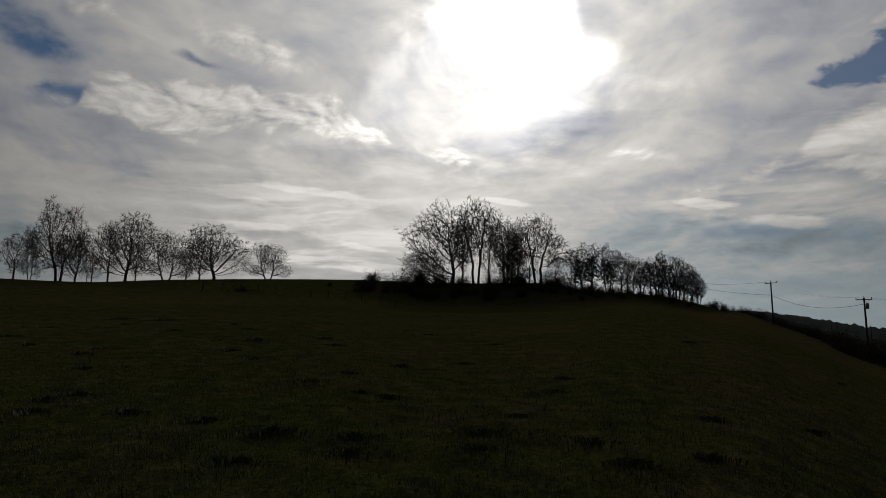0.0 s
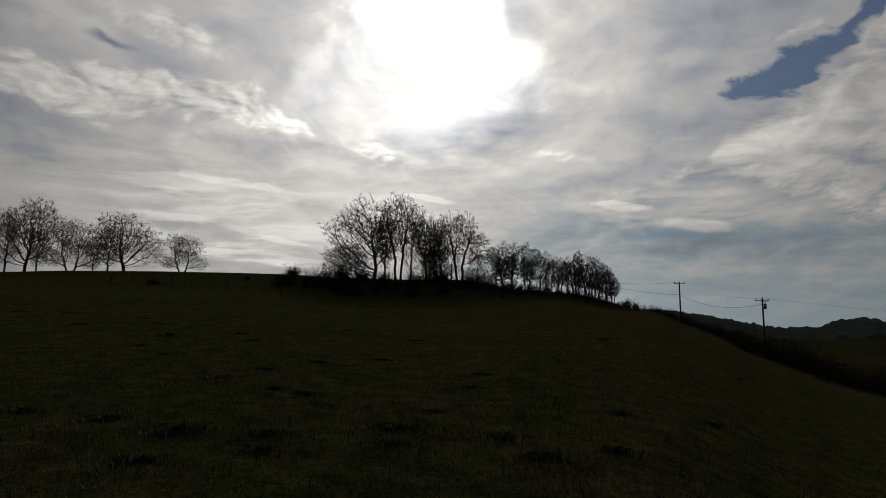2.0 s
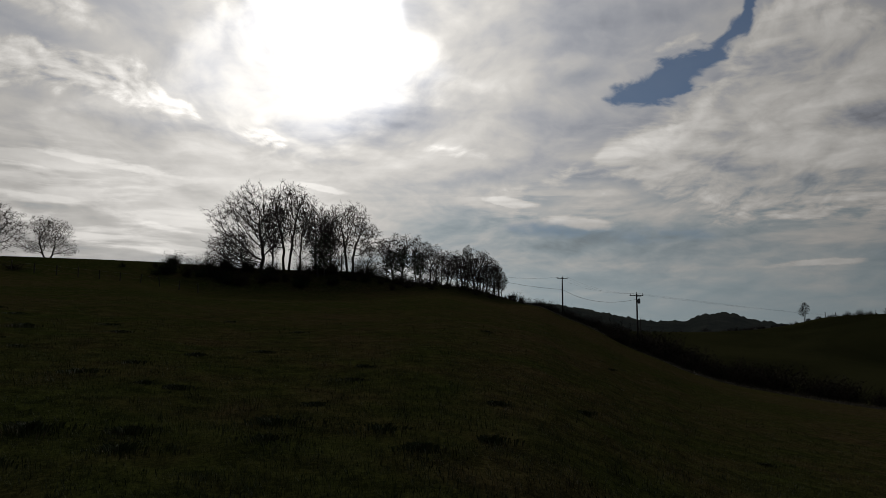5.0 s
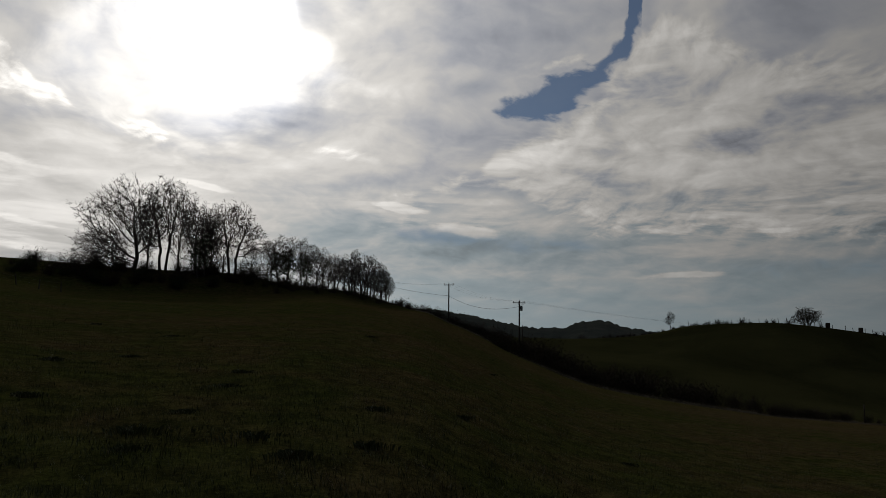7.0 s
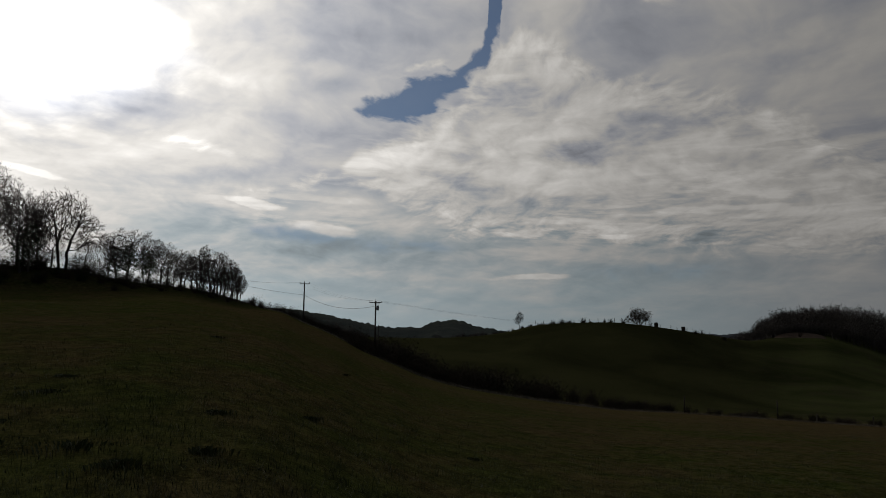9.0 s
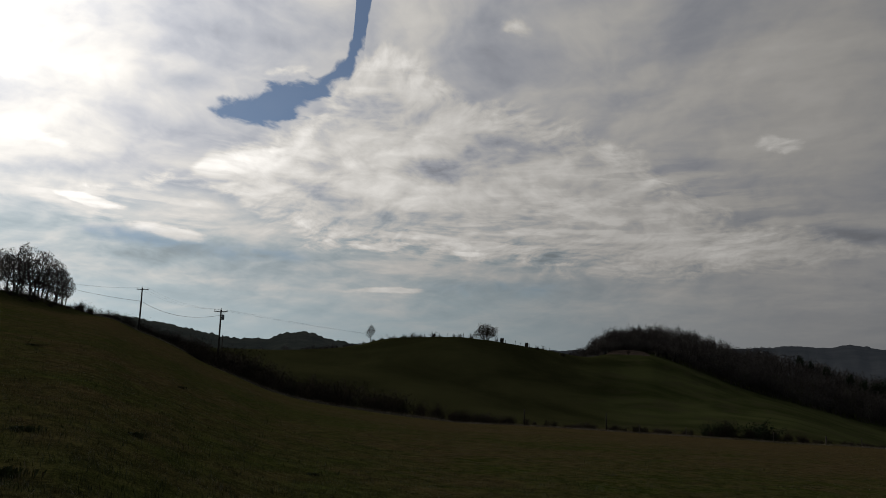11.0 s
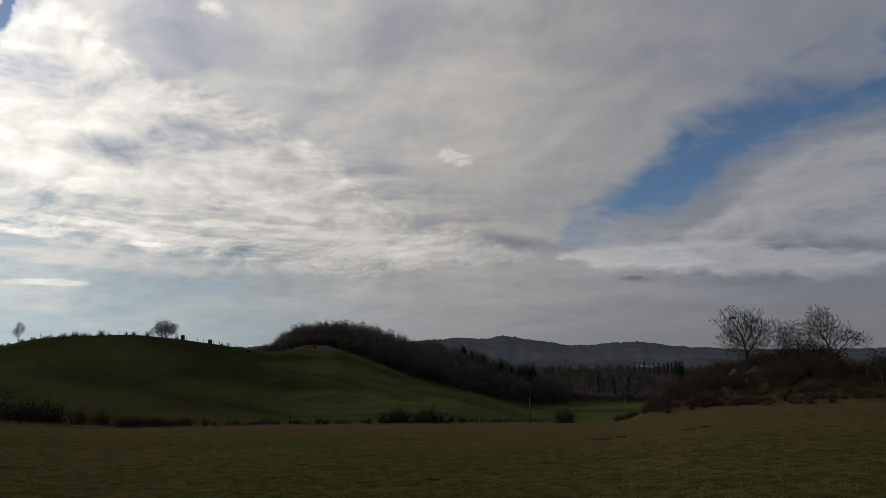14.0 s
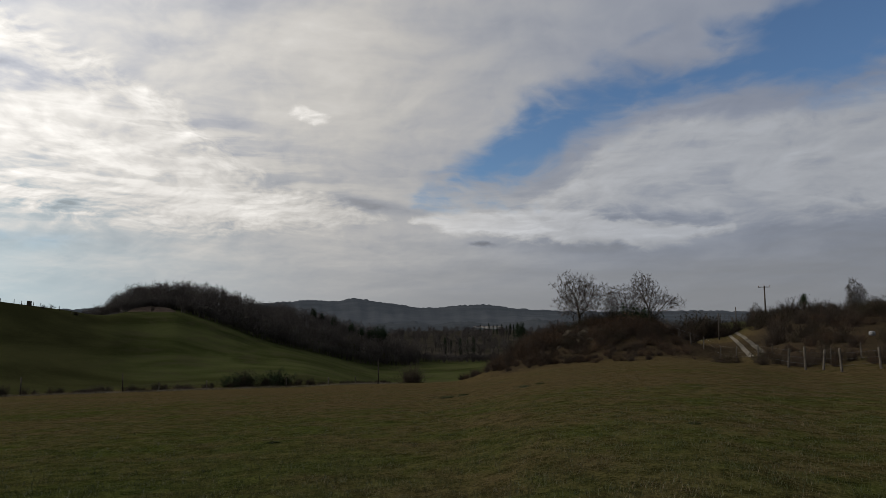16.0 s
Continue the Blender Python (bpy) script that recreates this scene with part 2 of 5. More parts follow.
# where the cover lies in thin layers
SHEETS = [(-11, 7, 17, 4.5, -4, 1.3), (-14, 12, 15, 3.2, -6, 0.8), (24, 10.5, 11, 3.0, -4, 0.7), (52, 10, 20, 4.5, 0, 1.0), (66, 13, 18, 6, -6, 0.8), (100, 8, 18, 3.5, 0, 0.6), (76, 9, 12, 3, 0, 0.6)]
LENSES = [(-11.5, 12.8, 8.5, 0.6, -6, 1.0), (-16.5, 11.8, 4.5, 0.5, -6, 0.8), (-15, 9.6, 9, 0.7, -5, 0.7), (-7, 8.2, 5, 0.6, -10, 0.7), (-9, 6.5, 7, 0.6, -4, 0.7), (6, 12.0, 4.2, 0.5, -9, 0.8), (21.8, 11.0, 3.8, 0.6, -8, 1.0),
          (27.5, 9.2, 5.5, 0.9, -8, 0.8), (45, 9.1, 4.2, 0.65, 5, 1.0), (45, 5.3, 5.5, 0.45, 0, 0.9), (60, 7.7, 3.4, 0.35, 2, 0.8), (52, 8.6, 2.4, 0.35, 2, 0.7), (-20, 7.8, 5, 0.7, -6, 0.6)]
UNDERS = [(48.5, 15.3, 4.2, 1.7, -8, 1.3), (39, 15.6, 3.4, 0.8, -6, 1.0), (38.9, 13.4, 2.4, 0.8, 0, 0.5), (45.1, 11.5, 2.2, 0.9, 0, 1.1), (63.3, 16, 5.0, 1.2, -6, 0.9), (57, 17.8, 6, 1.0, -8, 0.6), (82, 9.3, 5.5, 1.1, -6, 0.9),
          (92.3, 5.8, 2.2, 0.3, -4, 1.2), (66, 12, 5, 0.8, -4, 0.6), (56, 12.5, 5, 0.8, -4, 0.6)]
UNDERS += [(23, 23.5, 8, 4.5, 0, 0.35), (12, 17.6, 3.4, 0.6, -6, 0.3), (30, 8, 12, 2.4, -4, 0.7), (54, 6, 14, 1.6, 0, 0.5), (76, 20, 17, 8, 0, -0.45), (28, 13.5, 5, 1.6, -6, 0.6), (20, 13.2, 4, 1.0, -6, 0.5), (-9, 15.6, 7, 1.2, -6, 0.4), (-10, 9.5, 28, 9, 0, -1.5), (12, 13, 14, 5, 0, -0.5), (100, 5.5, 14, 1.2, -3, 0.4)]
make_sky()
lamp = bpy.data.lights.new("sun", "SUN")
lamp.energy, lamp.angle, lamp.color = 0.5, radians(10), (1.0, 0.93, 0.82)
sun = new("sun", lamp)
sun.matrix_world = pose(0, 0, 60, 90 - SUN_EL, 0, 180 - SUN_AZ)


# ---- materials ----
def material(name, rough=0.9):
    m = bpy.data.materials.new(name)
    m.use_nodes = True
    g = Nodes(m.node_tree)
    out = g.node("ShaderNodeOutputMaterial")
    b = g.node("ShaderNodeBsdfPrincipled")
    b.inputs["Roughness"].default_value = rough
    b.inputs["Specular IOR Level"].default_value = 0.05 if rough > 0.75 else 0.2
    g.plug(out.inputs[0], b.outputs[0])
    return m, g, b


def two_tone(name, dark, light, scale, rough=0.9, bump=0.0, spread=(0.35, 0.65), per_object=True):
    """Mottled matter: two colours mixed by noise at two scales, with relief."""
    m, g, b = material(name, rough)
    p = g.node("ShaderNodeTexCoord").outputs["Object"]
    fine = g.noise(p, scale, 6.0, 0.65)
    broad = g.noise(p, scale * 0.13, 3.0, 0.5)
    f = g.step(g.math("MULTIPLY_ADD", broad, 0.5, g.math("MULTIPLY", fine, 0.5)), *spread)
    if per_object:
        f = g.math("MULTIPLY_ADD", g.math("SUBTRACT", g.node("ShaderNodeObjectInfo").outputs["Random"], 0.5), 0.4, f, clamp=True)
    g.plug(b.inputs["Base Color"], g.mix(f, dark, light))
    if bump:
        n = g.node("ShaderNodeBump")
        n.inputs["Strength"].default_value, n.inputs["Distance"].default_value = 0.8, bump
        g.plug(n.inputs["Height"], fine)
        g.plug(b.inputs["Normal"], n.outputs[0])
    return m


def make_turf():
    """Winter pasture: short green grass with straw-coloured and bare patches, brown copse floor farther off."""
    m, g, b = material("turf", 0.95)
    b.inputs["Specular IOR Level"].default_value = 0.0
    p = g.node("ShaderNodeNewGeometry").outputs["Position"]
    x, y, z = g.split(p)
    far = g.math("SQRT", g.math("ADD", g.math("MULTIPLY", x, x), g.math("MULTIPLY", y, y)))
    tuft = g.math("MULTIPLY_ADD", g.noise(p, 2.6, 5.0, 0.65), 0.4, g.math("MULTIPLY", g.noise(p, 17.0, 5.0, 0.75), 0.6))
    patch = g.noise(p, 0.55, 5.0, 0.6, 0.4)
    broad = g.noise(p, 0.045, 4.0, 0.55)
    green = g.mix(g.step(tuft, 0.38, 0.66), (0.0115, 0.0148, 0.004), (0.053, 0.062, 0.016))
    straw = g.mix(g.step(tuft, 0.38, 0.66), (0.020, 0.0155, 0.007), (0.092, 0.068, 0.032))
    dry = g.math("ADD", g.math("MULTIPLY", patch, 0.55), g.math("MULTIPLY", broad, 0.5))
    dry = g.math("MULTIPLY_ADD", g.step(x, -10.0, 60.0), 0.09, dry)
    dry = g.math("MULTIPLY_ADD", g.math("MULTIPLY", g.step(far, 22.0, 50.0), g.step(g.math("SUBTRACT", x, y), 10.0, 50.0)), 0.10, dry)
    dry = g.math("MULTIPLY", g.step(dry, 0.40, 0.72), g.step(far, 125.0, 98.0))
    col = g.mix(dry, green, straw)
    sward = g.math("MULTIPLY_ADD", g.noise(p, 0.035, 5.0, 0.6, 0.6), 0.65, g.math("MULTIPLY", tuft, 0.35))
    lush = g.mix(g.step(sward, 0.36, 0.64), (0.0122, 0.0125, 0.006), (0.0335, 0.0330, 0.0145))
    col = g.mix(g.math("MULTIPLY", g.step(far, 98.0, 130.0), 0.85), col, lush)
    head = g.math("MULTIPLY", g.math("ARCTAN2", x, y), 57.29578)
    # lighter green painted for the slope that faces the light, and the valley field
    fresh = g.mix(g.step(sward, 0.36, 0.64), (0.016, 0.020, 0.0065), (0.043, 0.048, 0.018))
    terraces = g.noise(g.vec("MULTIPLY", p, (0.4, 0.4, 3.0)), 0.25, 5.0, 0.6)
    fresh = g.mix(g.step(terraces, 0.5, 0.62, 0.0, 0.5), fresh, (0.034, 0.031, 0.017))
    col = g.mix(g.math("MULTIPLY", g.step(g.math("MULTIPLY_ADD", sward, 6.0, head), 62.0, 70.0), g.step(far, 115.0, 150.0)), col, fresh)
    floor = g.mix(g.step(g.noise(p, 0.05, 5.0, 0.7), 0.35, 0.65), (0.014, 0.0135, 0.010), (0.034, 0.029, 0.022))
    col = g.mix(g.step(far, 375.0, 420.0), col, floor)
    # leaf litter under the brush of the knoll and the bank
    ragged = g.math("MULTIPLY_ADD", patch, 8.0, far)
    knoll = g.math("MULTIPLY", g.step(head, 91.5, 94.5), g.math("MULTIPLY", g.step(ragged, 65.0, 70.0), g.step(ragged, 100.0, 92.0)))
    bank = g.math("MULTIPLY", g.step(head, 112.5, 114.0), g.step(ragged, 54.0, 59.0))
    litter = g.mix(g.step(tuft, 0.3, 0.7), (0.016, 0.012, 0.008), (0.042, 0.031, 0.020))
    col = g.mix(g.math("MULTIPLY", g.math("MAXIMUM", knoll, bank), 0.85), col, litter)
    g.plug(b.inputs["Base Color"], col)
    n = g.node("ShaderNodeBump")
    n.inputs["Strength"].default_value, n.inputs["Distance"].default_value = 0.9, 0.06
    g.plug(n.inputs["Height"], tuft)
    g.plug(b.inputs["Normal"], n.outputs[0])
    return m


TURF = make_turf()
BARK = two_tone("bark", (0.020, 0.017, 0.014), (0.060, 0.052, 0.042), 6.0, 0.9, 0.02)
TWIG = two_tone("twigs", (0.022, 0.017, 0.014), (0.055, 0.042, 0.032), 3.0)
# paler and greyer than TWIG: haze over the far woods is partly in this colour
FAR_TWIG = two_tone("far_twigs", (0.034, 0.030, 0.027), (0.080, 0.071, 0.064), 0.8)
VALLEY_TWIG = two_tone("valley_twigs", (0.022, 0.020, 0.019), (0.052, 0.046, 0.043), 0.3)
IVY = two_tone("ivy_leaf", (0.010, 0.018, 0.008), (0.024, 0.036, 0.014), 5.0, 0.85)
BRAMBLE = two_tone("bramble_leaf", (0.012, 0.011, 0.007), (0.036, 0.029, 0.017), 4.0, 0.8)
RUSSET = two_tone("russet_leaf", (0.034, 0.021, 0.012), (0.098, 0.058, 0.032), 4.0, 0.8)
PINE = two_tone("pine_needles", (0.008, 0.014, 0.008), (0.022, 0.032, 0.016), 3.0, 0.8)
WOOD = two_tone("weathered_wood", (0.034, 0.030, 0.024), (0.105, 0.092, 0.076), 14.0, 0.85, 0.004)
TARRED = two_tone("tarred_wood", (0.025, 0.021, 0.018), (0.065, 0.055, 0.045), 9.0, 0.8, 0.004)
STEEL = two_tone("galvanised_steel", (0.10, 0.105, 0.11), (0.22, 0.225, 0.23), 12.0, 0.55)
CABLE = two_tone("cable_sheath", (0.012, 0.012, 0.013), (0.025, 0.025, 0.027), 5.0, 0.6)
PORCELAIN = two_tone("porcelain", (0.10, 0.05, 0.03), (0.17, 0.09, 0.05), 20.0, 0.25)
ROCK = two_tone("limestone", (0.022, 0.018, 0.013), (0.095, 0.078, 0.054), 2.5, 0.9, 0.05)
TRACK = two_tone("chalk_track", (0.034, 0.030, 0.022), (0.125, 0.110, 0.088), 1.6, 0.95, 0.03)
RENDER = two_tone("lime_render", (0.55, 0.52, 0.47), (0.78, 0.75, 0.70), 0.8, 0.85)
TILE = two_tone("clay_tile", (0.10, 0.080, 0.066), (0.17, 0.14, 0.12), 2.0, 0.85)
EARTH = two_tone("bare_earth", (0.030, 0.022, 0.016), (0.085, 0.060, 0.043), 0.6, 0.95, 0.05)


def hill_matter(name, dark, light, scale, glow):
    """Distant wooded hills; the haze in front of them is put in as a faint blue emission."""
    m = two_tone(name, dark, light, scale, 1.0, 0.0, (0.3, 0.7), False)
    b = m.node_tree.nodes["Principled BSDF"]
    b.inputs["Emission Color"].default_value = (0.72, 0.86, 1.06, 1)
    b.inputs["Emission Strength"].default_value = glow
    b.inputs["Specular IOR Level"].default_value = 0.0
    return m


# haze painted in: farther hills get greyer colours and a stronger glow
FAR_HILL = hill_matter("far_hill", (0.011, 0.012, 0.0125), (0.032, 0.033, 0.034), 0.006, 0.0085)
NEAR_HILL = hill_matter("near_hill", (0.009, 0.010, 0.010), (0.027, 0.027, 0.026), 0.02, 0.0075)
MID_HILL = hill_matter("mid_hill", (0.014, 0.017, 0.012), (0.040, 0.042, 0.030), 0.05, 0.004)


# ---- mesh helpers ----
def mesh_of(name, verts, faces, mat, smooth=False):
    me = bpy.data.meshes.new(name)
    verts = np.asarray(verts, np.float32).reshape(-1, 3)
    if isinstance(faces, np.ndarray):
        k = faces.shape[1]
        me.vertices.add(len(verts))
        me.vertices.foreach_set("co", verts.ravel())
        me.loops.add(faces.size)
        me.loops.foreach_set("vertex_index", faces.ravel().astype(np.int32))
        me.polygons.add(len(faces))
        me.polygons.foreach_set("loop_start", np.arange(0, faces.size, k, dtype=np.int32))
        me.update(calc_edges=True)
    else:
        me.from_pydata([tuple(v) for v in verts.tolist()], [], faces)
    if smooth:
        me.polygons.foreach_set("use_smooth", np.ones(len(me.polygons), bool))
    me.materials.append(mat)
    return me


def part(name, me, parent, label=""):
    ob = new(name, me)
    ob.parent = parent
    if label:
        ob["label"] = label
    return ob


def bm_mesh(name, bm, mat, smooth=False):
    me = bpy.data.meshes.new(name)
    bm.to_mesh(me)
    bm.free()
    if smooth:
        me.polygons.foreach_set("use_smooth", np.ones(len(me.polygons), bool))
    me.materials.append(mat)
    return me


def tubes(lines):
    """Tapered tubes along polylines: rows of (points n x 3, radii n, sides). Returns vertices and quads."""
    vs, fs, base = [], [], 0
    for pts, rad, k in lines:
        pts = np.asarray(pts, float)
        n = len(pts)
        d = np.gradient(pts, axis=0)
        d /= np.linalg.norm(d, axis=1)[:, None] + 1e-9
        ref = np.where(np.abs(d[:, 2:3]) > 0.9, np.array([[1.0, 0, 0]]), np.array([[0, 0, 1.0]]))
        u = np.cross(d, ref)
        u /= np.linalg.norm(u, axis=1)[:, None] + 1e-9
        w = np.cross(d, u)
        a = np.arange(k) * 2 * np.pi / k
        ring = pts[:, None] + np.asarray(rad)[:, None, None] * (u[:, None] * np.cos(a)[None, :, None] + w[:, None] * np.sin(a)[None, :, None])
        vs.append(ring.reshape(-1, 3))
        i = np.arange(n - 1)[:, None] * k + np.arange(k)[None]
        j = np.arange(n - 1)[:, None] * k + (np.arange(k)[None] + 1) % k
        fs.append((np.stack([i, j, j + k, i + k], -1).reshape(-1, 4)) + base)
        base += n * k
    return np.concatenate(vs), np.concatenate(fs)


def leaf_quads(centres, size, rng, flat=0.0):
    """Small folded leaves scattered at the centres."""
    n = len(centres)
    a = rng.normal(size=(n, 3))
    a[:, 2] *= 1 - flat
    a /= np.linalg.norm(a, axis=1)[:, None]
    b = np.cross(a, rng.normal(size=(n, 3)))
    b /= np.linalg.norm(b, axis=1)[:, None] + 1e-9
    s = size * rng.uniform(0.6, 1.4, (n, 1))
    c = np.asarray(centres)
    s = s * 0.78
    v = np.stack([c - a * s, c + b * s * 0.8, c + a * s * 0.9 - b * s * 0.5], 1).reshape(-1, 3)
    return v, np.arange(3 * n).reshape(n, 3)


# ---- lie of the land ----
def glide(x, xs, ys):
    """Smooth monotone curve through (xs, ys)."""
    xs, ys, x = np.asarray(xs, float), np.asarray(ys, float), np.asarray(x, float)
    h, d = np.diff(xs), np.diff(ys) / np.diff(xs)
    m = np.zeros_like(ys)
    same = d[1:] * d[:-1] > 0
    w1, w2 = 2 * h[1:] + h[:-1], h[1:] + 2 * h[:-1]
    with np.errstate(divide="ignore", invalid="ignore"):
        m[1:-1] = np.where(same, (w1 + w2) / (w1 / d[:-1] + w2 / d[1:]), 0)
    i = np.clip(np.searchsorted(xs, x) - 1, 0, len(xs) - 2)
    t = np.clip((x - xs[i]) / h[i], 0, 1)
    return ((1 + 2 * t) * (1 - t) ** 2 * ys[i] + t * (1 - t) ** 2 * h[i] * m[i] + t * t * (3 - 2 * t) * ys[i + 1] + t * t * (t - 1) * h[i] * m[i + 1])


# the field's far edge: heading, distance, height angle seen from the eye
EDGE = [(-180, 80, 1.0), (-60, 90, 3.6), (-34, 88, 3.9), (-20, 86, 4.1), (-9, 92, 4.0), (-4, 97, 3.6), (3, 100, 3.4), (10, 103, 3.45), (15, 108, 3.6),
        (19, 116, 3.1), (21, 122, 2.75), (23.8, 128, 2.2), (26.2, 130, 1.25), (29, 122, 0.05), (31, 115, -1.0), (33.4, 104, -2.0), (36, 95, -3.1),
        (38.4, 90, -3.75), (43, 86, -4.5), (48, 86, -5.1), (52.2, 90, -5.45), (58, 96, -5.55)]
EDGE += [(64, 100, -5.7), (71, 106, -5.75), (78, 110, -5.75), (85, 96, -5.78), (89.5, 82, -5.65), (92.3, 72, -5.3), (96, 62, -4.8),
         (98.6, 58, -4.55), (103, 54, -4.25), (109.5, 50, -4.08), (113.5, 47, -4.28), (117.3, 45, -4.57), (121.4, 43, -4.65), (140, 45, -4.0), (180, 80, 1.0)]
# the rise behind it: crest of the home hill, the pasture hill across the dip, the track bank
RISE = [(-180, 150, 1.6), (-60, 116, 4.2), (-34, 114, 4.65), (-29, 114, 4.6), (-22, 113, 4.98), (-13.5, 112, 5.28), (-8, 112, 5.34), (0, 112, 5.15), (8.5, 113, 5.05),
        (12.2, 116, 4.35), (16, 122, 4.0), (18.4, 126, 3.7), (20.3, 130, 3.2), (23, 140, 2.3), (26, 150, 1.3), (29, 170, 0.5), (32, 190, 0.2), (36, 205, 0.15),
        (40, 208, 0.3), (42.8, 209, 0.66), (45.4, 210, 1.25), (47.7, 210, 1.42)]
RISE += [(51.3, 210, 1.52), (53.6, 212, 1.33), (57, 216, 0.86), (59.2, 222, 0.52), (61.9, 232, 0.1), (64, 246, 0.3), (66.7, 256, 0.3), (68.6, 260, -0.14), (70.9, 262, -1.0),
         (73.1, 264, -1.87), (75.8, 268, -2.67), (78.5, 274, -3.35), (81, 284, -4.0), (83.5, 300, -4.36), (87, 330, -4.28), (92, 350, -4.1), (95, 260, -3.9),
         (99, 160, -3.3), (104, 120, -3.0)]
RISE += [(107, 108, -2.75), (109.5, 118, -2.0), (111.5, 126, -1.5), (113.3, 124, -0.85), (115.7, 110, -0.5), (119.4, 116, -0.25), (122, 118, -0.1), (140, 125, 0.5), (180, 150, 1.6)]
# the land beyond: wooded hill and valley
BEYOND = [(-180, 240, 0.8), (-30, 190, 3.0), (0, 190, 3.0), (18, 190, 2.2), (24, 220, 1.0), (32, 270, -0.3), (45, 290, 0.2), (53, 290, 0.4), (60, 300, -0.4), (62, 315, -0.1), (64, 325, 0.55),
          (66, 330, 0.85), (68, 335, 0.95), (70, 335, 0.65), (73, 335, -0.25), (76, 335, -0.85), (78, 338, -1.25), (80, 342, -1.9), (83, 350, -2.7), (86, 365, -4.0)]
BEYOND += [(92, 390, -4.0), (98, 320, -3.6), (105, 230, -2.4), (112, 180, -0.9), (122, 180, -0.5), (180, 240, 0.8)]


def column(head, rows):
    """Distance and ground height of one of the lines above, at a heading."""
    t = np.array(rows, float)
    r = glide(head, t[:, 0], t[:, 1])
    return r, EYE + r * np.tan(np.radians(glide(head, t[:, 0], t[:, 2])))


def soft_noise(x, y, scale, seed):
    """Cheap smooth noise from a few crossed waves."""
    rng = np.random.default_rng(seed)
    v = 0
    for _ in range(7):
        a, f, p = rng.uniform(0, 6.283), rng.uniform(0.6, 1.7) / scale, rng.uniform(0, 6.283)
        v = v + np.sin((x * np.cos(a) + y * np.sin(a)) * f * 6.283 + p)
    return v / 7


def land(head, dist):
    """Ground height at a heading (degrees) and distance (metres); arrays or numbers."""
    head, dist = np.broadcast_arrays(np.asarray(head, float), np.asarray(dist, float))
    shape, head, dist = head.shape, head.ravel(), dist.ravel()
    head = (head + 180) % 360 - 180
    (r1, z1), (r3, z3), (r4, z4) = column(head, EDGE), column(head, RISE), column(head, BEYOND)
    r2 = r1 + (r3 - r1) * 0.22
    hollow = np.clip((head - 26) / 10, 0, 1) * np.clip((96 - head) / 6, 0, 1)
    z2 = z1 + (z3 - z1) * np.where(hollow > 0, 0.22 - 0.27 * hollow, 0.3) - 1.2 * hollow - 0.8 * np.exp(-(((head - 111.5) / 3.0) ** 2))
    sunk = np.clip((head - 77) / 6, 0, 1) * np.clip((99 - head) / 4, 0, 1)
    z2 = z2 * (1 - sunk) + sunk * (EYE + r2 * np.tan(np.arctan2(z1 - EYE, r1) - 0.006))
    low = np.where((head > 22) & (head < 130), -22.0, -6.0)
    R = np.stack([0 * r1, r1 * 0.5, r1, r2, r3, r4, r4 + 350, r4 + 1300, 0 * r1 + 4900])
    Z = np.stack([0 * z1, z1 * 0.48, z1, z2, z3, z4, low, low - 12, low - 12])
    z = np.zeros_like(dist)
    h, d = np.diff(R, axis=0), np.diff(Z, axis=0) / np.diff(R, axis=0)
    m = np.zeros_like(Z)
    m[0] = d[0]
    with np.errstate(divide="ignore", invalid="ignore"):
        w1, w2 = 2 * h[1:] + h[:-1], h[1:] + 2 * h[:-1]
        m[1:-1] = np.where(d[1:] * d[:-1] > 0, (w1 + w2) / (w1 / d[:-1] + w2 / d[1:]), 0)
    for k in range(len(R) - 1):
        s = (dist >= R[k]) & (dist <= R[k + 1]) if k else dist <= R[1]
        t = np.clip((dist - R[k]) / h[k], 0, 1)
        q = (1 + 2 * t) * (1 - t) ** 2 * Z[k] + t * (1 - t) ** 2 * h[k] * m[k] + t * t * (3 - 2 * t) * Z[k + 1] + t * t * (t - 1) * h[k] * m[k + 1]
        z = np.where(s, q, z)
    x, y = dist * np.sin(np.radians(head)), dist * np.cos(np.radians(head))
    # rocky knoll under the oaks
    for a, r, w, deep, top in KNOLL:
        kx, ky = r * math.sin(radians(a)), r * math.cos(radians(a))
        across, along = (x - kx) * math.cos(radians(a)) - (y - ky) * math.sin(radians(a)), (x - kx) * math.sin(radians(a)) + (y - ky) * math.cos(radians(a))
        z = z + top * np.exp(-((across / w) ** 2 + (along / deep) ** 2) ** 1.3)
    # tussocks and old furrows, fading with distance
    fade = np.clip(dist / 3, 0, 1) * np.clip(1.15 - dist / 160, 0, 1)
    z = z + fade * (0.03 * soft_noise(x, y, 1.3, 3) * np.clip(1.3 - dist / 18, 0, 1) + 0.035 * soft_noise(x, y, 3.7, 4) * np.clip(1.3 - dist / 50, 0, 1) + 0.07 * soft_noise(x, y, 14, 5))
    return z.reshape(shape)


KNOLL = [(100.5, 76, 8.5, 9, 2.6), (105.0, 74, 6, 8, 1.3), (96.5, 76, 5, 8, 1.0)]


def spot(head, dist, lift=0.0):
    return Vector((dist * math.sin(radians(head)), dist * math.cos(radians(head)), float(land(head, dist)) + lift))


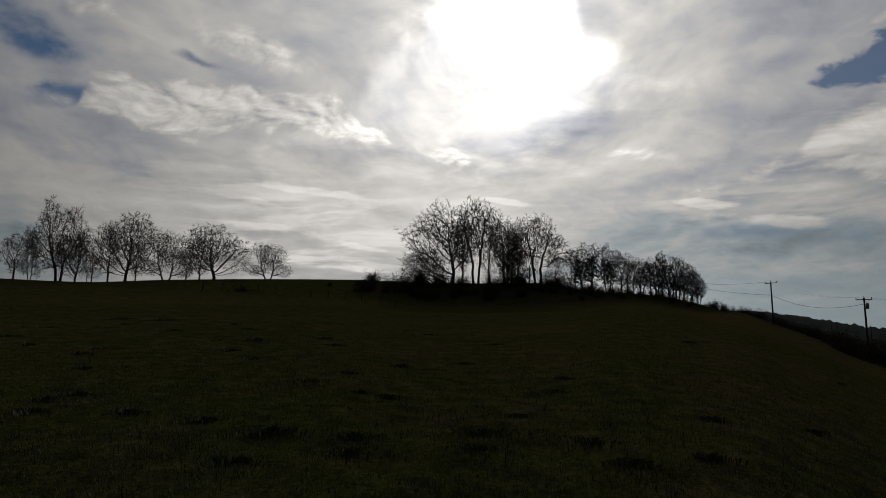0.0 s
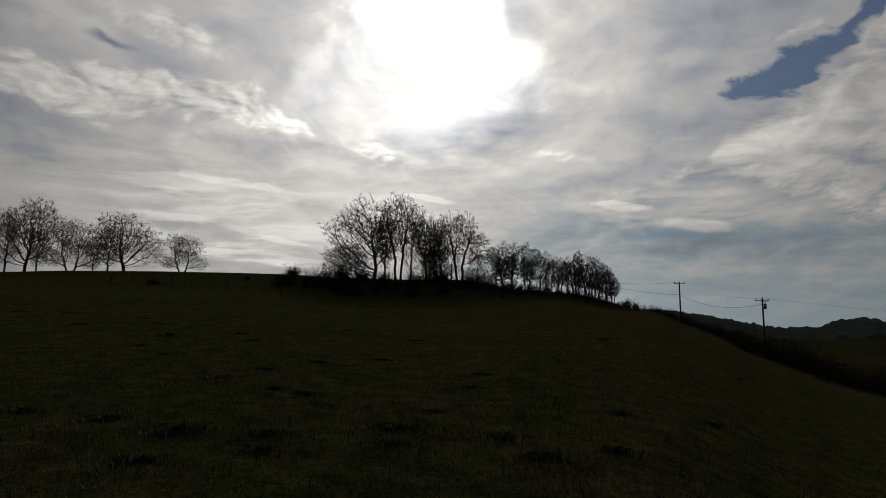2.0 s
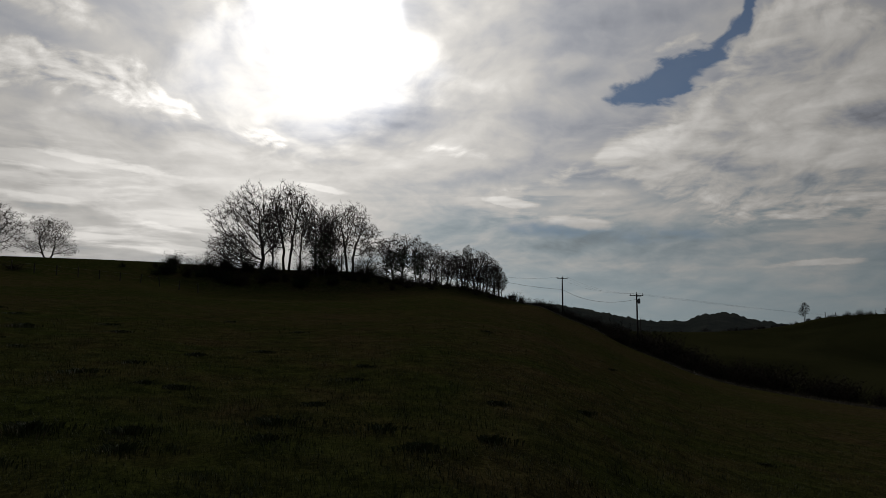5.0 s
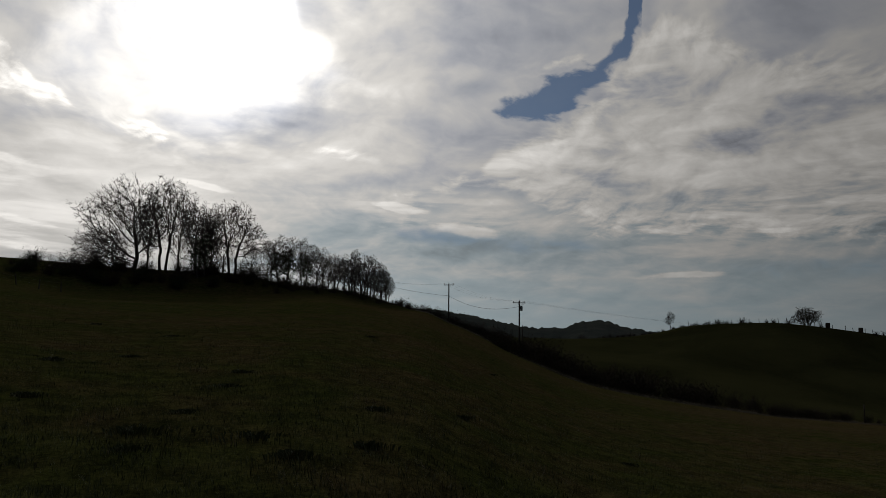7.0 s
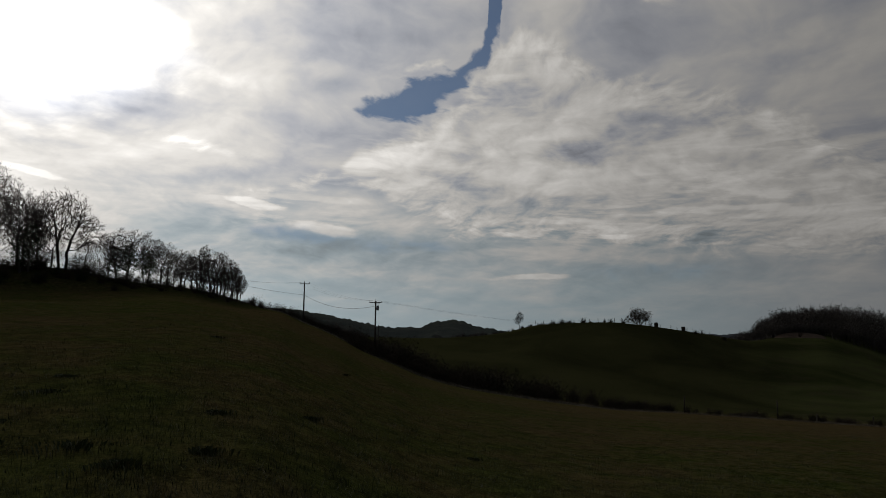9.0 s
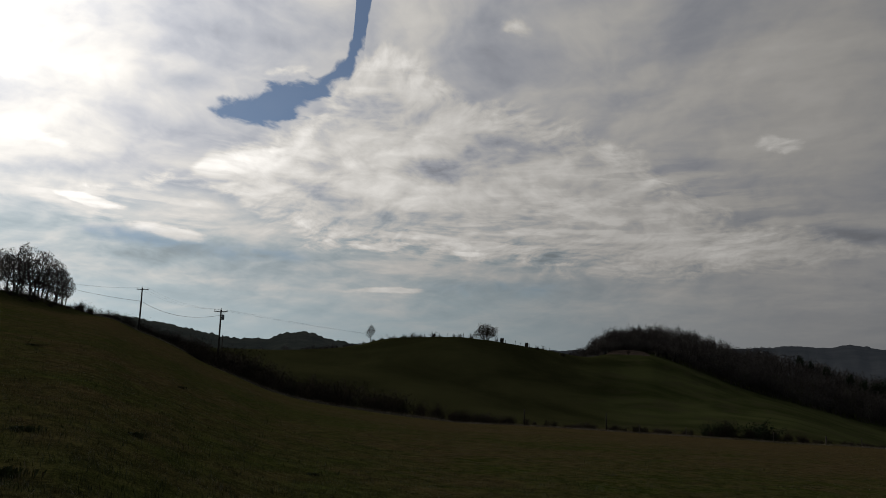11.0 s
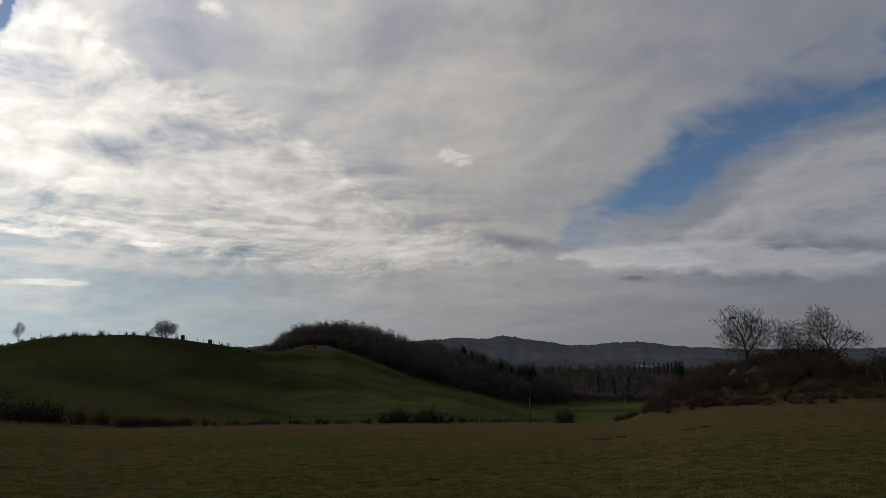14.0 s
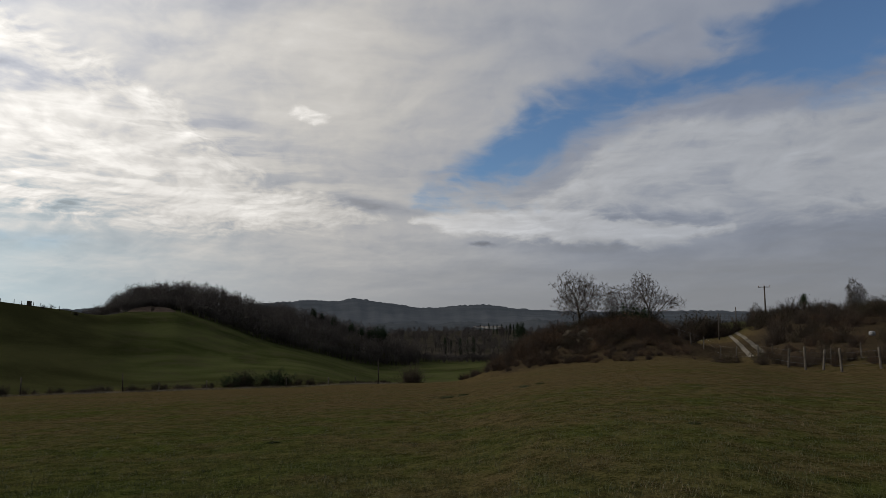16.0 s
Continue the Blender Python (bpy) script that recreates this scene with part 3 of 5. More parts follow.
def make_ground():
    heads = np.concatenate([np.arange(-180, -44, 3.0), np.arange(-42, 132, 0.45), np.arange(132, 180, 3.0)])
    dists = np.concatenate([[0.0, 0.8, 1.5], np.geomspace(2.2, 420, 260), np.geomspace(430, 4900, 40)])
    H, D = np.meshgrid(heads, dists)
    z = land(H, D)
    v = np.stack([D * np.sin(np.radians(H)), D * np.cos(np.radians(H)), z], -1)
    n, k = H.shape
    i = (np.arange(n - 1)[:, None] * k + np.arange(k)[None])
    j = (np.arange(n - 1)[:, None] * k + (np.arange(k)[None] + 1) % k)
    f = np.stack([i, j, j + k, i + k], -1).reshape(-1, 4)
    ground = new("ground", mesh_of("ground", v, f, TURF, True))
    return tagged(ground, "rolling winter pasture of short green and straw-coloured grass", "ground", kind="structure")


make_ground()


# ---- trees ----
def sticks(p0, p1, r0, r1):
    """Many straight three-sided twigs at once."""
    p0, p1 = np.asarray(p0, float), np.asarray(p1, float)
    n = len(p0)
    d = p1 - p0
    d /= np.linalg.norm(d, axis=1)[:, None] + 1e-9
    ref = np.where(np.abs(d[:, 2:3]) > 0.9, np.array([[1.0, 0, 0]]), np.array([[0, 0, 1.0]]))
    u = np.cross(d, ref)
    u /= np.linalg.norm(u, axis=1)[:, None] + 1e-9
    w = np.cross(d, u)
    a = np.arange(3) * 2 * np.pi / 3
    ring = u[:, None] * np.cos(a)[None, :, None] + w[:, None] * np.sin(a)[None, :, None]
    r0, r1 = np.broadcast_to(r0, n), np.broadcast_to(r1, n)
    v = np.concatenate([p0[:, None] + ring * r0[:, None, None], p1[:, None] + ring * r1[:, None, None]], 1).reshape(-1, 3)
    q = np.arange(n)[:, None] * 6
    f = np.concatenate([np.concatenate([q + i, q + (i + 1) % 3, q + 3 + (i + 1) % 3, q + 3 + i], 1) for i in range(3)])
    return v, f


def colonise(rng, lobes, stems, points, step, reach, kill, up=0.06, wander=0.20):
    """Wood that grows towards free room: every point in the crown draws the nearest branch until one has come close.
    lobes: ellipsoids (x, y, z, rx, ry, rz) of the crown; stems: polylines to begin from. Returns nodes and their parents."""
    size = np.array([l[3] * l[4] * l[5] for l in lobes])
    pick = rng.choice(len(lobes), points, p=size / size.sum())
    d = rng.normal(size=(points, 3))
    d /= np.linalg.norm(d, axis=1)[:, None]
    L = np.array(lobes, float)[pick]
    # an uneven outline, with bays between the boughs
    a, b, c = rng.normal(size=(3, 3))
    bulge = 1 + 0.20 * np.sin(d @ a * 2.2 + pick) + 0.20 * np.sin(d @ b * 3.6 + 2 * pick) + 0.14 * np.sin(d @ c * 6.0 + pick)
    goal = L[:, :3] + d * L[:, 3:] * (rng.uniform(0, 1, (points, 1)) ** (1 / 3.0)) * bulge[:, None]
    hollow = goal[rng.integers(0, points, 10)]
    goal = goal[(np.linalg.norm(goal[:, None] - hollow[None], axis=2) > 0.085 * np.ptp(goal[:, 2])).all(1)]
    goal = goal[goal[:, 2] > 0.25]
    nodes, parent = [], []
    for line in stems:
        last = -1
        for p in line:
            nodes.append(np.asarray(p, float))
            parent.append(last)
            last = len(nodes) - 1
    nodes = np.array(nodes)
    dist = np.linalg.norm(goal[:, None] - nodes[None], axis=2)
    near, best = dist.argmin(1), dist.min(1)
    heads = np.tile(np.array([0, 0, 1.0]), (len(nodes), 1))
    for _ in range(150):
        live = best < reach if _ > 12 else best < 99
        if not live.any():
            break
        pull = goal[live] - nodes[near[live]]
        pull /= np.linalg.norm(pull, axis=1)[:, None] + 1e-9
        total = np.zeros_like(nodes)
        np.add.at(total, near[live], pull)
        grow = np.unique(near[live])
        way = total[grow]
        way /= np.linalg.norm(way, axis=1)[:, None] + 1e-9
        way = way + heads[grow] * 0.42 + rng.normal(size=way.shape) * wander + np.array([0, 0, up])
        way /= np.linalg.norm(way, axis=1)[:, None]
        fresh = nodes[grow] + way * step
        first = len(nodes)
        nodes, heads = np.concatenate([nodes, fresh]), np.concatenate([heads, way])
        parent.extend(grow.tolist())
        dist = np.linalg.norm(goal[:, None] - fresh[None], axis=2)
        closer = dist.min(1) < best
        near = np.where(closer, first + dist.argmin(1), near)
        best = np.minimum(best, dist.min(1))
        keep = best > kill
        goal, near, best = goal[keep], near[keep], best[keep]
        if not len(goal):
            break
    return nodes, np.array(parent)


def limbs_of(nodes, parent, tip, power):
    """Thickness by the twigs that each branch carries, and the branches as polylines along their thickest child."""
    n = len(nodes)
    load, kids = np.zeros(n), [[] for _ in range(n)]
    for i in range(n - 1, -1, -1):
        load[i] = max(load[i], tip ** power)
        if parent[i] >= 0:
            load[parent[i]] += load[i]
            kids[parent[i]].append(i)
    r = load ** (1 / power)
    lines, todo = [], [(i, i) for i in range(n) if parent[i] < 0]
    while todo:
        start, i = todo.pop()
        pts, rs = ([nodes[start], nodes[i]], [r[i], r[i]]) if start != i else ([nodes[i]], [r[i]])
        while kids[i]:
            order = sorted(kids[i], key=lambda k: -r[k])
            todo.extend((i, k) for k in order[1:])
            i = order[0]
            pts.append(nodes[i])
            rs.append(r[i])
        if len(pts) > 1:
            lines.append((pts, np.array(rs)))
    tips = np.array([i for i in range(n) if not kids[i]])
    return lines, tips, r


def bare_tree(seed, lobes, low=1.8, stems=((0, 0, 0),), bark=BARK, ivy=(), points=2600, tip=0.0135, power=2.2, twigs=6, reach=1.8, wander=0.20):
    """A leafless tree, about 10 m high, as an Empty with trunk and crown, and ivy on its stem.
    stems: foot and lean of each; ivy: clumps (x, y, z, rx, ry, rz)."""
    rng = np.random.default_rng(seed)
    starts = []
    for x, y, lean in stems:
        k = np.linspace(0, 1, 7)[:, None]
        bend = np.cumsum(rng.normal(size=(7, 2)) * 0.05, 0)
        starts.append(np.hstack([np.array([[x, y]]) + k * np.array([[lean, 0]]) * low + bend * k, -0.3 + k * (low + 0.3)]))
    nodes, parent = colonise(rng, lobes, starts, points, 0.22, reach, 0.27, wander=wander)
    nodes *= 9.8 / nodes[:, 2].max()
    lines, tips, r = limbs_of(nodes, parent, tip, power)
    lines = [(pts, rs / (1 + rs * 1.6)) for pts, rs in lines]
    heavy, fine = [], []
    for pts, rs in lines:
        thick = int((rs > 0.055).sum())
        if thick > 1:
            flare = rs.copy()
            if pts[0][2] < 0:
                flare[:2] *= (1.45, 1.15)
            heavy.append((pts[:thick + 1], flare[:thick + 1], 8 if rs[0] > 0.12 else 5))
        if thick < len(pts) - 1 or thick <= 1:
            a = max(thick - 1, 0) if thick > 1 else 0
            fine.append((pts[a:], rs[a:], 3))
    v, f = tubes(fine)
    # sprays of thin shoots at the ends
    thin = np.where(r < tip * 2.2)[0]
    base = np.concatenate([np.repeat(tips, twigs), rng.choice(thin, len(tips) * twigs // 2)])
    back = nodes[base] - nodes[np.maximum(parent[base], 0)]
    back /= np.linalg.norm(back, axis=1)[:, None] + 1e-9
    d = back + rng.normal(size=back.shape) * 0.5 + np.array([0, 0, 0.22])
    d /= np.linalg.norm(d, axis=1)[:, None]
    far = nodes[base] + d * rng.uniform(0.2, 0.62, (len(base), 1))
    v2, f2 = sticks(nodes[base], far, tip * 0.8, tip * 0.45)
    tree = new("bare_tree")
    part("trunk", mesh_of("trunk", *tubes(heavy), bark, True), tree)
    part("crown", mesh_of("crown", np.concatenate([v, v2]), np.concatenate([f, f2 + len(v)]), TWIG, True), tree, "fine leafless twigs")
    if ivy:
        c = []
        for x, y, z, rx, ry, rz in ivy:
            d = rng.normal(size=(int(420 * (rx * rz)), 3))
            d *= (rng.uniform(0.3, 1, (len(d), 1)) ** 0.5) / np.linalg.norm(d, axis=1)[:, None]
            d *= 1 + 0.25 * np.sin(d[:, 2:3] * 7 + d[:, :1] * 5)
            c.append(d * np.array([rx, ry, rz]) + np.array([x, y, z]))
        part("ivy", mesh_of("ivy", *leaf_quads(np.concatenate(c), 0.13, rng), IVY), tree, "dark evergreen ivy")
    return tree


def plant(kind, head, dist, height, turn=0.0, wide=1.0, lean=0.0, sink=0.0):
    """A copy of a 10 m tree on the ground, broadside to the field at turn 0."""
    s = height / 10.0
    m = Matrix.LocRotScale(spot(head, dist, -sink), Euler((0, radians(lean), radians(turn - head))), Vector((s * wide, s * wide, s)))
    return copy_thing(kind, m)


def erase(thing):
    for o in (*thing.children_recursive, thing):
        bpy.data.objects.remove(o)


# domed oak, tall forked oak, wide oak with low limbs, upright oak, low spreading oak, slim tree
DOMED = bare_tree(11, [(0, 0, 6.0, 4.2, 3.8, 3.6), (-2.4, 0.5, 4.4, 2.4, 2.4, 2.6), (2.6, -0.4, 4.4, 2.4, 2.3, 2.6), (0.4, 0, 8.2, 2.0, 2.0, 1.7)], 1.7, points=3200)
FORKED = bare_tree(12, [(-1.5, 0, 7.0, 1.8, 2.2, 3.0), (1.5, 0.2, 7.2, 1.7, 2.0, 2.9), (0, 0, 4.6, 3.5, 2.8, 2.7), (3.0, 0, 5.6, 1.3, 1.4, 1.6), (-3.0, 0, 4.8, 1.3, 1.4, 1.6)], 1.9, ((-0.25, 0, -0.10), (0.25, 0.1, 0.12)), points=3200)
LOWLY = bare_tree(13, [(-0.4, 0, 6.6, 2.9, 2.7, 3.4), (-2.6, 0, 5.2, 2.2, 2.4, 2.6), (-3.6, 0, 2.6, 1.9, 1.8, 1.6), (1.2, 0.2, 5.0, 1.6, 2.0, 2.6), (-2.0, 0, 1.6, 1.6, 1.6, 1.0)], 1.5, points=3400)
UPRIGHT = bare_tree(14, [(0, 0, 7.2, 2.1, 2.1, 2.9), (-1.0, 0.3, 5.2, 1.9, 2.0, 2.3), (1.6, 0, 6.0, 1.6, 1.7, 2.3)], 2.2, ((0, 0, -0.08), (0.5, 0.2, 0.10)), points=2400)
SPREAD = bare_tree(15, [(0, 0, 6.2, 3.8, 3.4, 3.8), (-3.2, 0, 3.0, 2.6, 2.2, 2.4), (3.2, 0, 3.2, 2.6, 2.2, 2.4), (-0.8, 0, 8.4, 1.6, 1.6, 1.6)], 0.9, ((-0.4, 0, -0.45), (0.5, 0, 0.35)), points=3200, wander=0.3)
SLENDER = bare_tree(16, [(0, 0, 7.0, 2.1, 2.0, 3.0), (0.2, 0, 3.8, 1.9, 1.7, 2.2)], 1.7, points=1900)
OAKS = [DOMED, FORKED, LOWLY, UPRIGHT, SPREAD, SLENDER]
IVIED = bare_tree(21, [(0, 0, 7.0, 2.4, 2.2, 3.0), (0, 0, 4.4, 2.0, 2.0, 1.8)], 2.6, ((-0.4, 0, -0.06), (0.5, 0.1, 0.05)), points=2200, ivy=((0.1, 0, 4.4, 1.7, 1.4, 2.3), (-0.6, 0, 3.0, 1.1, 1.0, 1.9), (0.7, 0, 5.6, 1.0, 1.0, 1.6), (0.9, 0, 2.8, 0.9, 0.8, 1.4)))
SLIM = [bare_tree(31, [(0, 0, 6.4, 2.6, 2.4, 3.5), (0, 0, 3.4, 2.2, 2.2, 2.2)], 1.4, ((-0.4, 0, -0.2), (0.1, 0.3, 0.0), (0.5, -0.2, 0.22)), points=1700, tip=0.022),
        bare_tree(32, [(0, 0, 5.6, 3.2, 3.0, 4.3)], 1.0, ((-0.5, 0, -0.3), (0, 0.4, 0), (0.6, -0.2, 0.3)), points=1700, tip=0.022)]
for k in (*OAKS, *SLIM):
    tagged(k, "leafless oak with a dark spreading crown on the hill crest", "tree")
tagged(IVIED, "leafless tree with an ivy-covered trunk in the copse", "tree")

# row on the crest: kind, heading, distance, height, turn, width
for k, a, r, h, turn, wide in [(SLENDER, -32.6, 113, 7.0, 0, 1.01), (SPREAD, -31.6, 114, 8.2, 40, 0.32), (FORKED, -29.8, 112, 12.5, 0, 0.76), (DOMED, -28.7, 114, 8.1, 60, 0.71),
                               (SLENDER, -26.5, 113, 9.6, 90, 0.74), (DOMED, -25.3, 112, 11.1, 0, 0.73), (SLENDER, -24.6, 115, 7.6, 30, 0.79),
                               (SPREAD, -22.4, 113, 8.3, 0, 0.77), (SLENDER, -19.9, 114, 7.8, 120, 1.06), (DOMED, -18.8, 112, 8.9, 180, 1.08),
                               (SPREAD, -14.6, 111, 6.1, 0, 0.94), (SLENDER, -27.6, 115, 5.7, 50, 0.99), (SLENDER, -20.9, 115, 5.8, 200, 0.97),
                               (DOMED, -36.5, 113, 9, 20, 1.0), (DOMED, -39, 113, 8, 20, 1.0)]:
    tagged(plant(k, a, r, h, turn, wide * 1.25), group="oaks along the crest")
# copse
for k, a, r, h, turn, wide in [(LOWLY, 0.7, 108, 14.4, 0, 0.92), (UPRIGHT, 2.6, 110, 14.4, 0, 0.85), (SLENDER, 3.9, 109, 12.8, 70, 0.68), (UPRIGHT, 5.4, 111, 11.0, 130, 0.79),
                               (IVIED, 5.6, 107, 9.6, 30, 1.01), (SLENDER, 6.4, 110, 11.3, 200, 0.68), (UPRIGHT, 8.2, 110, 11.6, 180, 1.07), (SLENDER,
                               7.3, 112, 6.4, 10, 1.23), (SLENDER, 9.5, 112, 5.6, 100, 1.18), (IVIED, 12.0, 112, 8.1, 0, 1.33), (SLENDER, 11.1, 113,
                               6.4, 60, 1.23), (IVIED, 13.8, 114, 8.2, 140, 0.81), (SLENDER, 14.8, 115, 6.6, 10, 1.28), (SLENDER, 15.8, 117, 6.0, 100,
                               0.89), (SLIM[0], 17.7, 118, 8.0, 0, 0.86), (SLENDER, 17.1, 119, 6.8, 50, 0.97), (SLIM[0], 18.6, 119, 7.9, 70, 0.96),
                               (SLIM[1], 19.3, 121, 7.8, 0, 0.79), (SLIM[0], 20.2, 123, 7.2, 120, 0.84), (SLIM[1], 20.7, 125, 5.7, 30, 0.63),
                               (SLENDER, 15.3, 116, 7.2, 40, 1.0), (SLIM[1], 16.4, 118, 6.4, 60, 0.8), (SLENDER, 1.7, 112, 12.3, 150, 0.7), (LOWLY, -0.8, 106, 6.8, 20, 1.21)]:
    tree = tagged(plant(k, a, r, h, turn, wide * 1.22), group="trees of the copse")
    if k is not IVIED:
        tree["label"] = "slender many-stemmed leafless tree in the copse" if k in SLIM else "tall leafless oak in a dark hilltop copse"


# ---- bushes and hedges ----
def bush_mesh(seed, stems=40, leaves=1000, leaf=0.038, up=0.75):
    """Wood and leaves of a bush one metre high and about 1.3 m across."""
    rng = np.random.default_rng(seed)
    lines, tips = [], []
    for _ in range(stems):
        a, lean = rng.uniform(0, 6.283), abs(rng.normal(0, 0.55))
        d = np.array([math.cos(a) * math.sin(lean), math.sin(a) * math.sin(lean), max(math.cos(lean), 0.15)])
        p = np.array([rng.normal(0, 0.12), rng.normal(0, 0.12), -0.08])
        pts, size = [p], rng.uniform(0.5, 1.15) * (0.75 + 0.25 * up)
        for _ in range(2):
            d = d + rng.normal(size=3) * 0.32
            d /= np.linalg.norm(d)
            p = p + d * size / 2
            p[2] = max(p[2], 0.02)
            pts.append(p)
        lines.append((pts, np.linspace(0.010, 0.004, 3), 3))
        tips.append(np.array([pts[1] * 0.5 + pts[0] * 0.5, pts[1], pts[1] * 0.5 + pts[2] * 0.5, pts[2]]))
    tips = np.concatenate(tips)
    c = tips[rng.integers(0, len(tips), leaves)] + rng.normal(size=(leaves, 3)) * 0.075
    c[:, 2] = np.maximum(c[:, 2], 0.02)
    return tubes(lines), leaf_quads(c, leaf, rng)


BUSH_DATA = []


def make_bush(seed, leaf_mat, label, **habit):
    wood, leaves = bush_mesh(seed, **habit)
    w, f = wood
    f3 = np.concatenate([f[:, [0, 1, 2]], f[:, [0, 2, 3]]])
    BUSH_DATA.append((w, f3, *leaves, leaf_mat))
    ob = new("bush")
    part("branchwood", mesh_of("branchwood", *wood, TWIG), ob)
    part("foliage", mesh_of("foliage", *leaves, leaf_mat), ob)
    return tagged(ob, label, "bush")


BUSHES = [make_bush(s, m, l, **h) for s, m, l, h in [
    (41, BRAMBLE, "dark tangled bramble bush in the hedge", dict()), (42, BRAMBLE, "dark tangled bramble bush in the hedge", dict(stems=60, leaves=900)),
    (43, IVY, "dark evergreen bush in the hedge", dict(leaves=1300, leaf=0.05)), (44, RUSSET, "rust-brown bramble bush on rough ground", dict(stems=75, leaves=750, leaf=0.032)),
    (45, BRAMBLE, "bare twiggy shrub with thin stems", dict(stems=130, leaves=260, leaf=0.03))]]


def hedge(kinds, rows, step, group, seed, deep=1.2):
    """Bushes set close along a line of (heading, distance, height) marks."""
    rng = np.random.default_rng(seed)
    t = np.array(rows, float)
    path = np.stack([t[:, 1] * np.sin(np.radians(t[:, 0])), t[:, 1] * np.cos(np.radians(t[:, 0]))], 1)
    run = np.concatenate([[0], np.cumsum(np.linalg.norm(np.diff(path, axis=0), axis=1))])
    for s in np.arange(0, run[-1], step):
        s = s + rng.uniform(-0.3, 0.3) * step
        x, y = np.interp(s, run, path[:, 0]) + rng.normal(0, deep * 0.5), np.interp(s, run, path[:, 1]) + rng.normal(0, deep * 0.5)
        h = np.interp(s, run, t[:, 2]) * rng.uniform(0.72, 1.12)
        a, r = math.degrees(math.atan2(x, y)), math.hypot(x, y)
        w = max(h, step * 0.9) * rng.uniform(0.85, 1.2)
        m = Matrix.LocRotScale(spot(a, r), Euler((0, 0, rng.uniform(0, 6.28))), Vector((w, w, h)))
        tagged(copy_thing(BUSHES[kinds[rng.integers(len(kinds))]], m), group=group)


def thicket(name, label, kinds, rows, step, seed, deep=1.2):
    """Scrub too dense to tell one bush from the next, along a line of (heading, distance, height) marks: one mesh."""
    rng = np.random.default_rng(seed)
    t = np.array(rows, float)
    path = np.stack([t[:, 1] * np.sin(np.radians(t[:, 0])), t[:, 1] * np.cos(np.radians(t[:, 0]))], 1)
    run = np.concatenate([[0], np.cumsum(np.linalg.norm(np.diff(path, axis=0), axis=1))])
    vs, fs, slots, base = [], [], [], 0
    mats = [TWIG] + [m for m in (BRAMBLE, IVY, RUSSET) if m in [BUSH_DATA[k][4] for k in kinds]]
    for s in np.arange(0, run[-1], step):
        s = s + rng.uniform(-0.3, 0.3) * step
        x, y = np.interp(s, run, path[:, 0]) + rng.normal(0, deep * 0.5), np.interp(s, run, path[:, 1]) + rng.normal(0, deep * 0.5)
        h = np.interp(s, run, t[:, 2]) * rng.uniform(0.68, 1.15)
        w = max(h, step * 0.9) * rng.uniform(0.85, 1.2)
        a, o = rng.uniform(0, 6.283), np.array(spot(math.degrees(math.atan2(x, y)), math.hypot(x, y)))
        turn = np.array([[math.cos(a) * w, -math.sin(a) * w, 0], [math.sin(a) * w, math.cos(a) * w, 0], [0, 0, h]])
        wv, wf, lv, lf, m = BUSH_DATA[kinds[rng.integers(len(kinds))]]
        for v, f, slot in ((wv, wf, 0), (lv, lf, mats.index(m))):
            vs.append(v @ turn.T + o)
            fs.append(f + base)
            slots.append(np.full(len(f), slot))
            base += len(v)
    me = mesh_of(name, np.concatenate(vs), np.concatenate(fs), mats[0])
    for m in mats[1:]:
        me.materials.append(m)
    me.polygons.foreach_set("material_index", np.concatenate(slots).astype(np.int32))
    return tagged(new(name, me), label, "scrub", kind="stuff")


# undergrowth of the copse, thin at its ends
thicket("undergrowth", "dark bramble undergrowth along the edge of the copse", [0, 1, 2, 0], [(-8.5, 100, 0.8), (-6, 100, 1.8), (-3, 101, 2.1), (0, 102, 2.0), (4, 104, 2.1), (8, 106, 2.0), (12, 109, 1.7), (16, 114, 1.1), (20, 122, 1.0), (22, 128, 1.1)], 1.0, 5, 3.0)
thicket("undergrowth", "dark bramble undergrowth among the trunks of the copse", [0, 1], [(-7, 106, 2.0), (-5, 106, 2.6), (-1, 107, 2.5), (5, 109, 2.6), (10, 110, 2.6), (13, 114, 1.6), (20, 124, 1.1)], 1.1, 6, 2.5)
# hedge that runs down from the copse to the dip
thicket("hedgerow", "dark overgrown hedge running down beside the poles", [0, 1, 4], [(21.5, 134, 1.8), (24, 140, 2.2), (26, 142, 2.6), (28.5, 138, 3.4), (30.5, 128, 4.0)], 1.0, 7, 2.0)
thicket("hedgerow", "dark dense hedge in the dip below the pasture", [0, 1, 0], [(30.5, 118, 3.4), (33, 108, 4.0), (36, 98, 3.7), (38.5, 93, 3.5), (43, 89, 3.8), (45.5, 88.5, 3.2), (48, 89, 2.5), (52, 92, 1.7), (55, 96, 1.0)], 0.75, 8, 2.4)


# ---- overhead line ----
def cylinder(bm, p0, p1, r0, r1, sides=10):
    p0, p1 = Vector(p0), Vector(p1)
    m = Matrix.Translation((p0 + p1) / 2) @ (p1 - p0).to_track_quat("Z", "Y").to_matrix().to_4x4()
    bmesh.ops.create_cone(bm, cap_ends=True, segments=sides, radius1=r0, radius2=r1, depth=(p1 - p0).length, matrix=m)


def box(bm, centre, size, turn=None):
    m = Matrix.Translation(centre) @ (turn or Matrix()) @ Matrix.Diagonal((*size, 1))
    bmesh.ops.create_cube(bm, size=1, matrix=m)


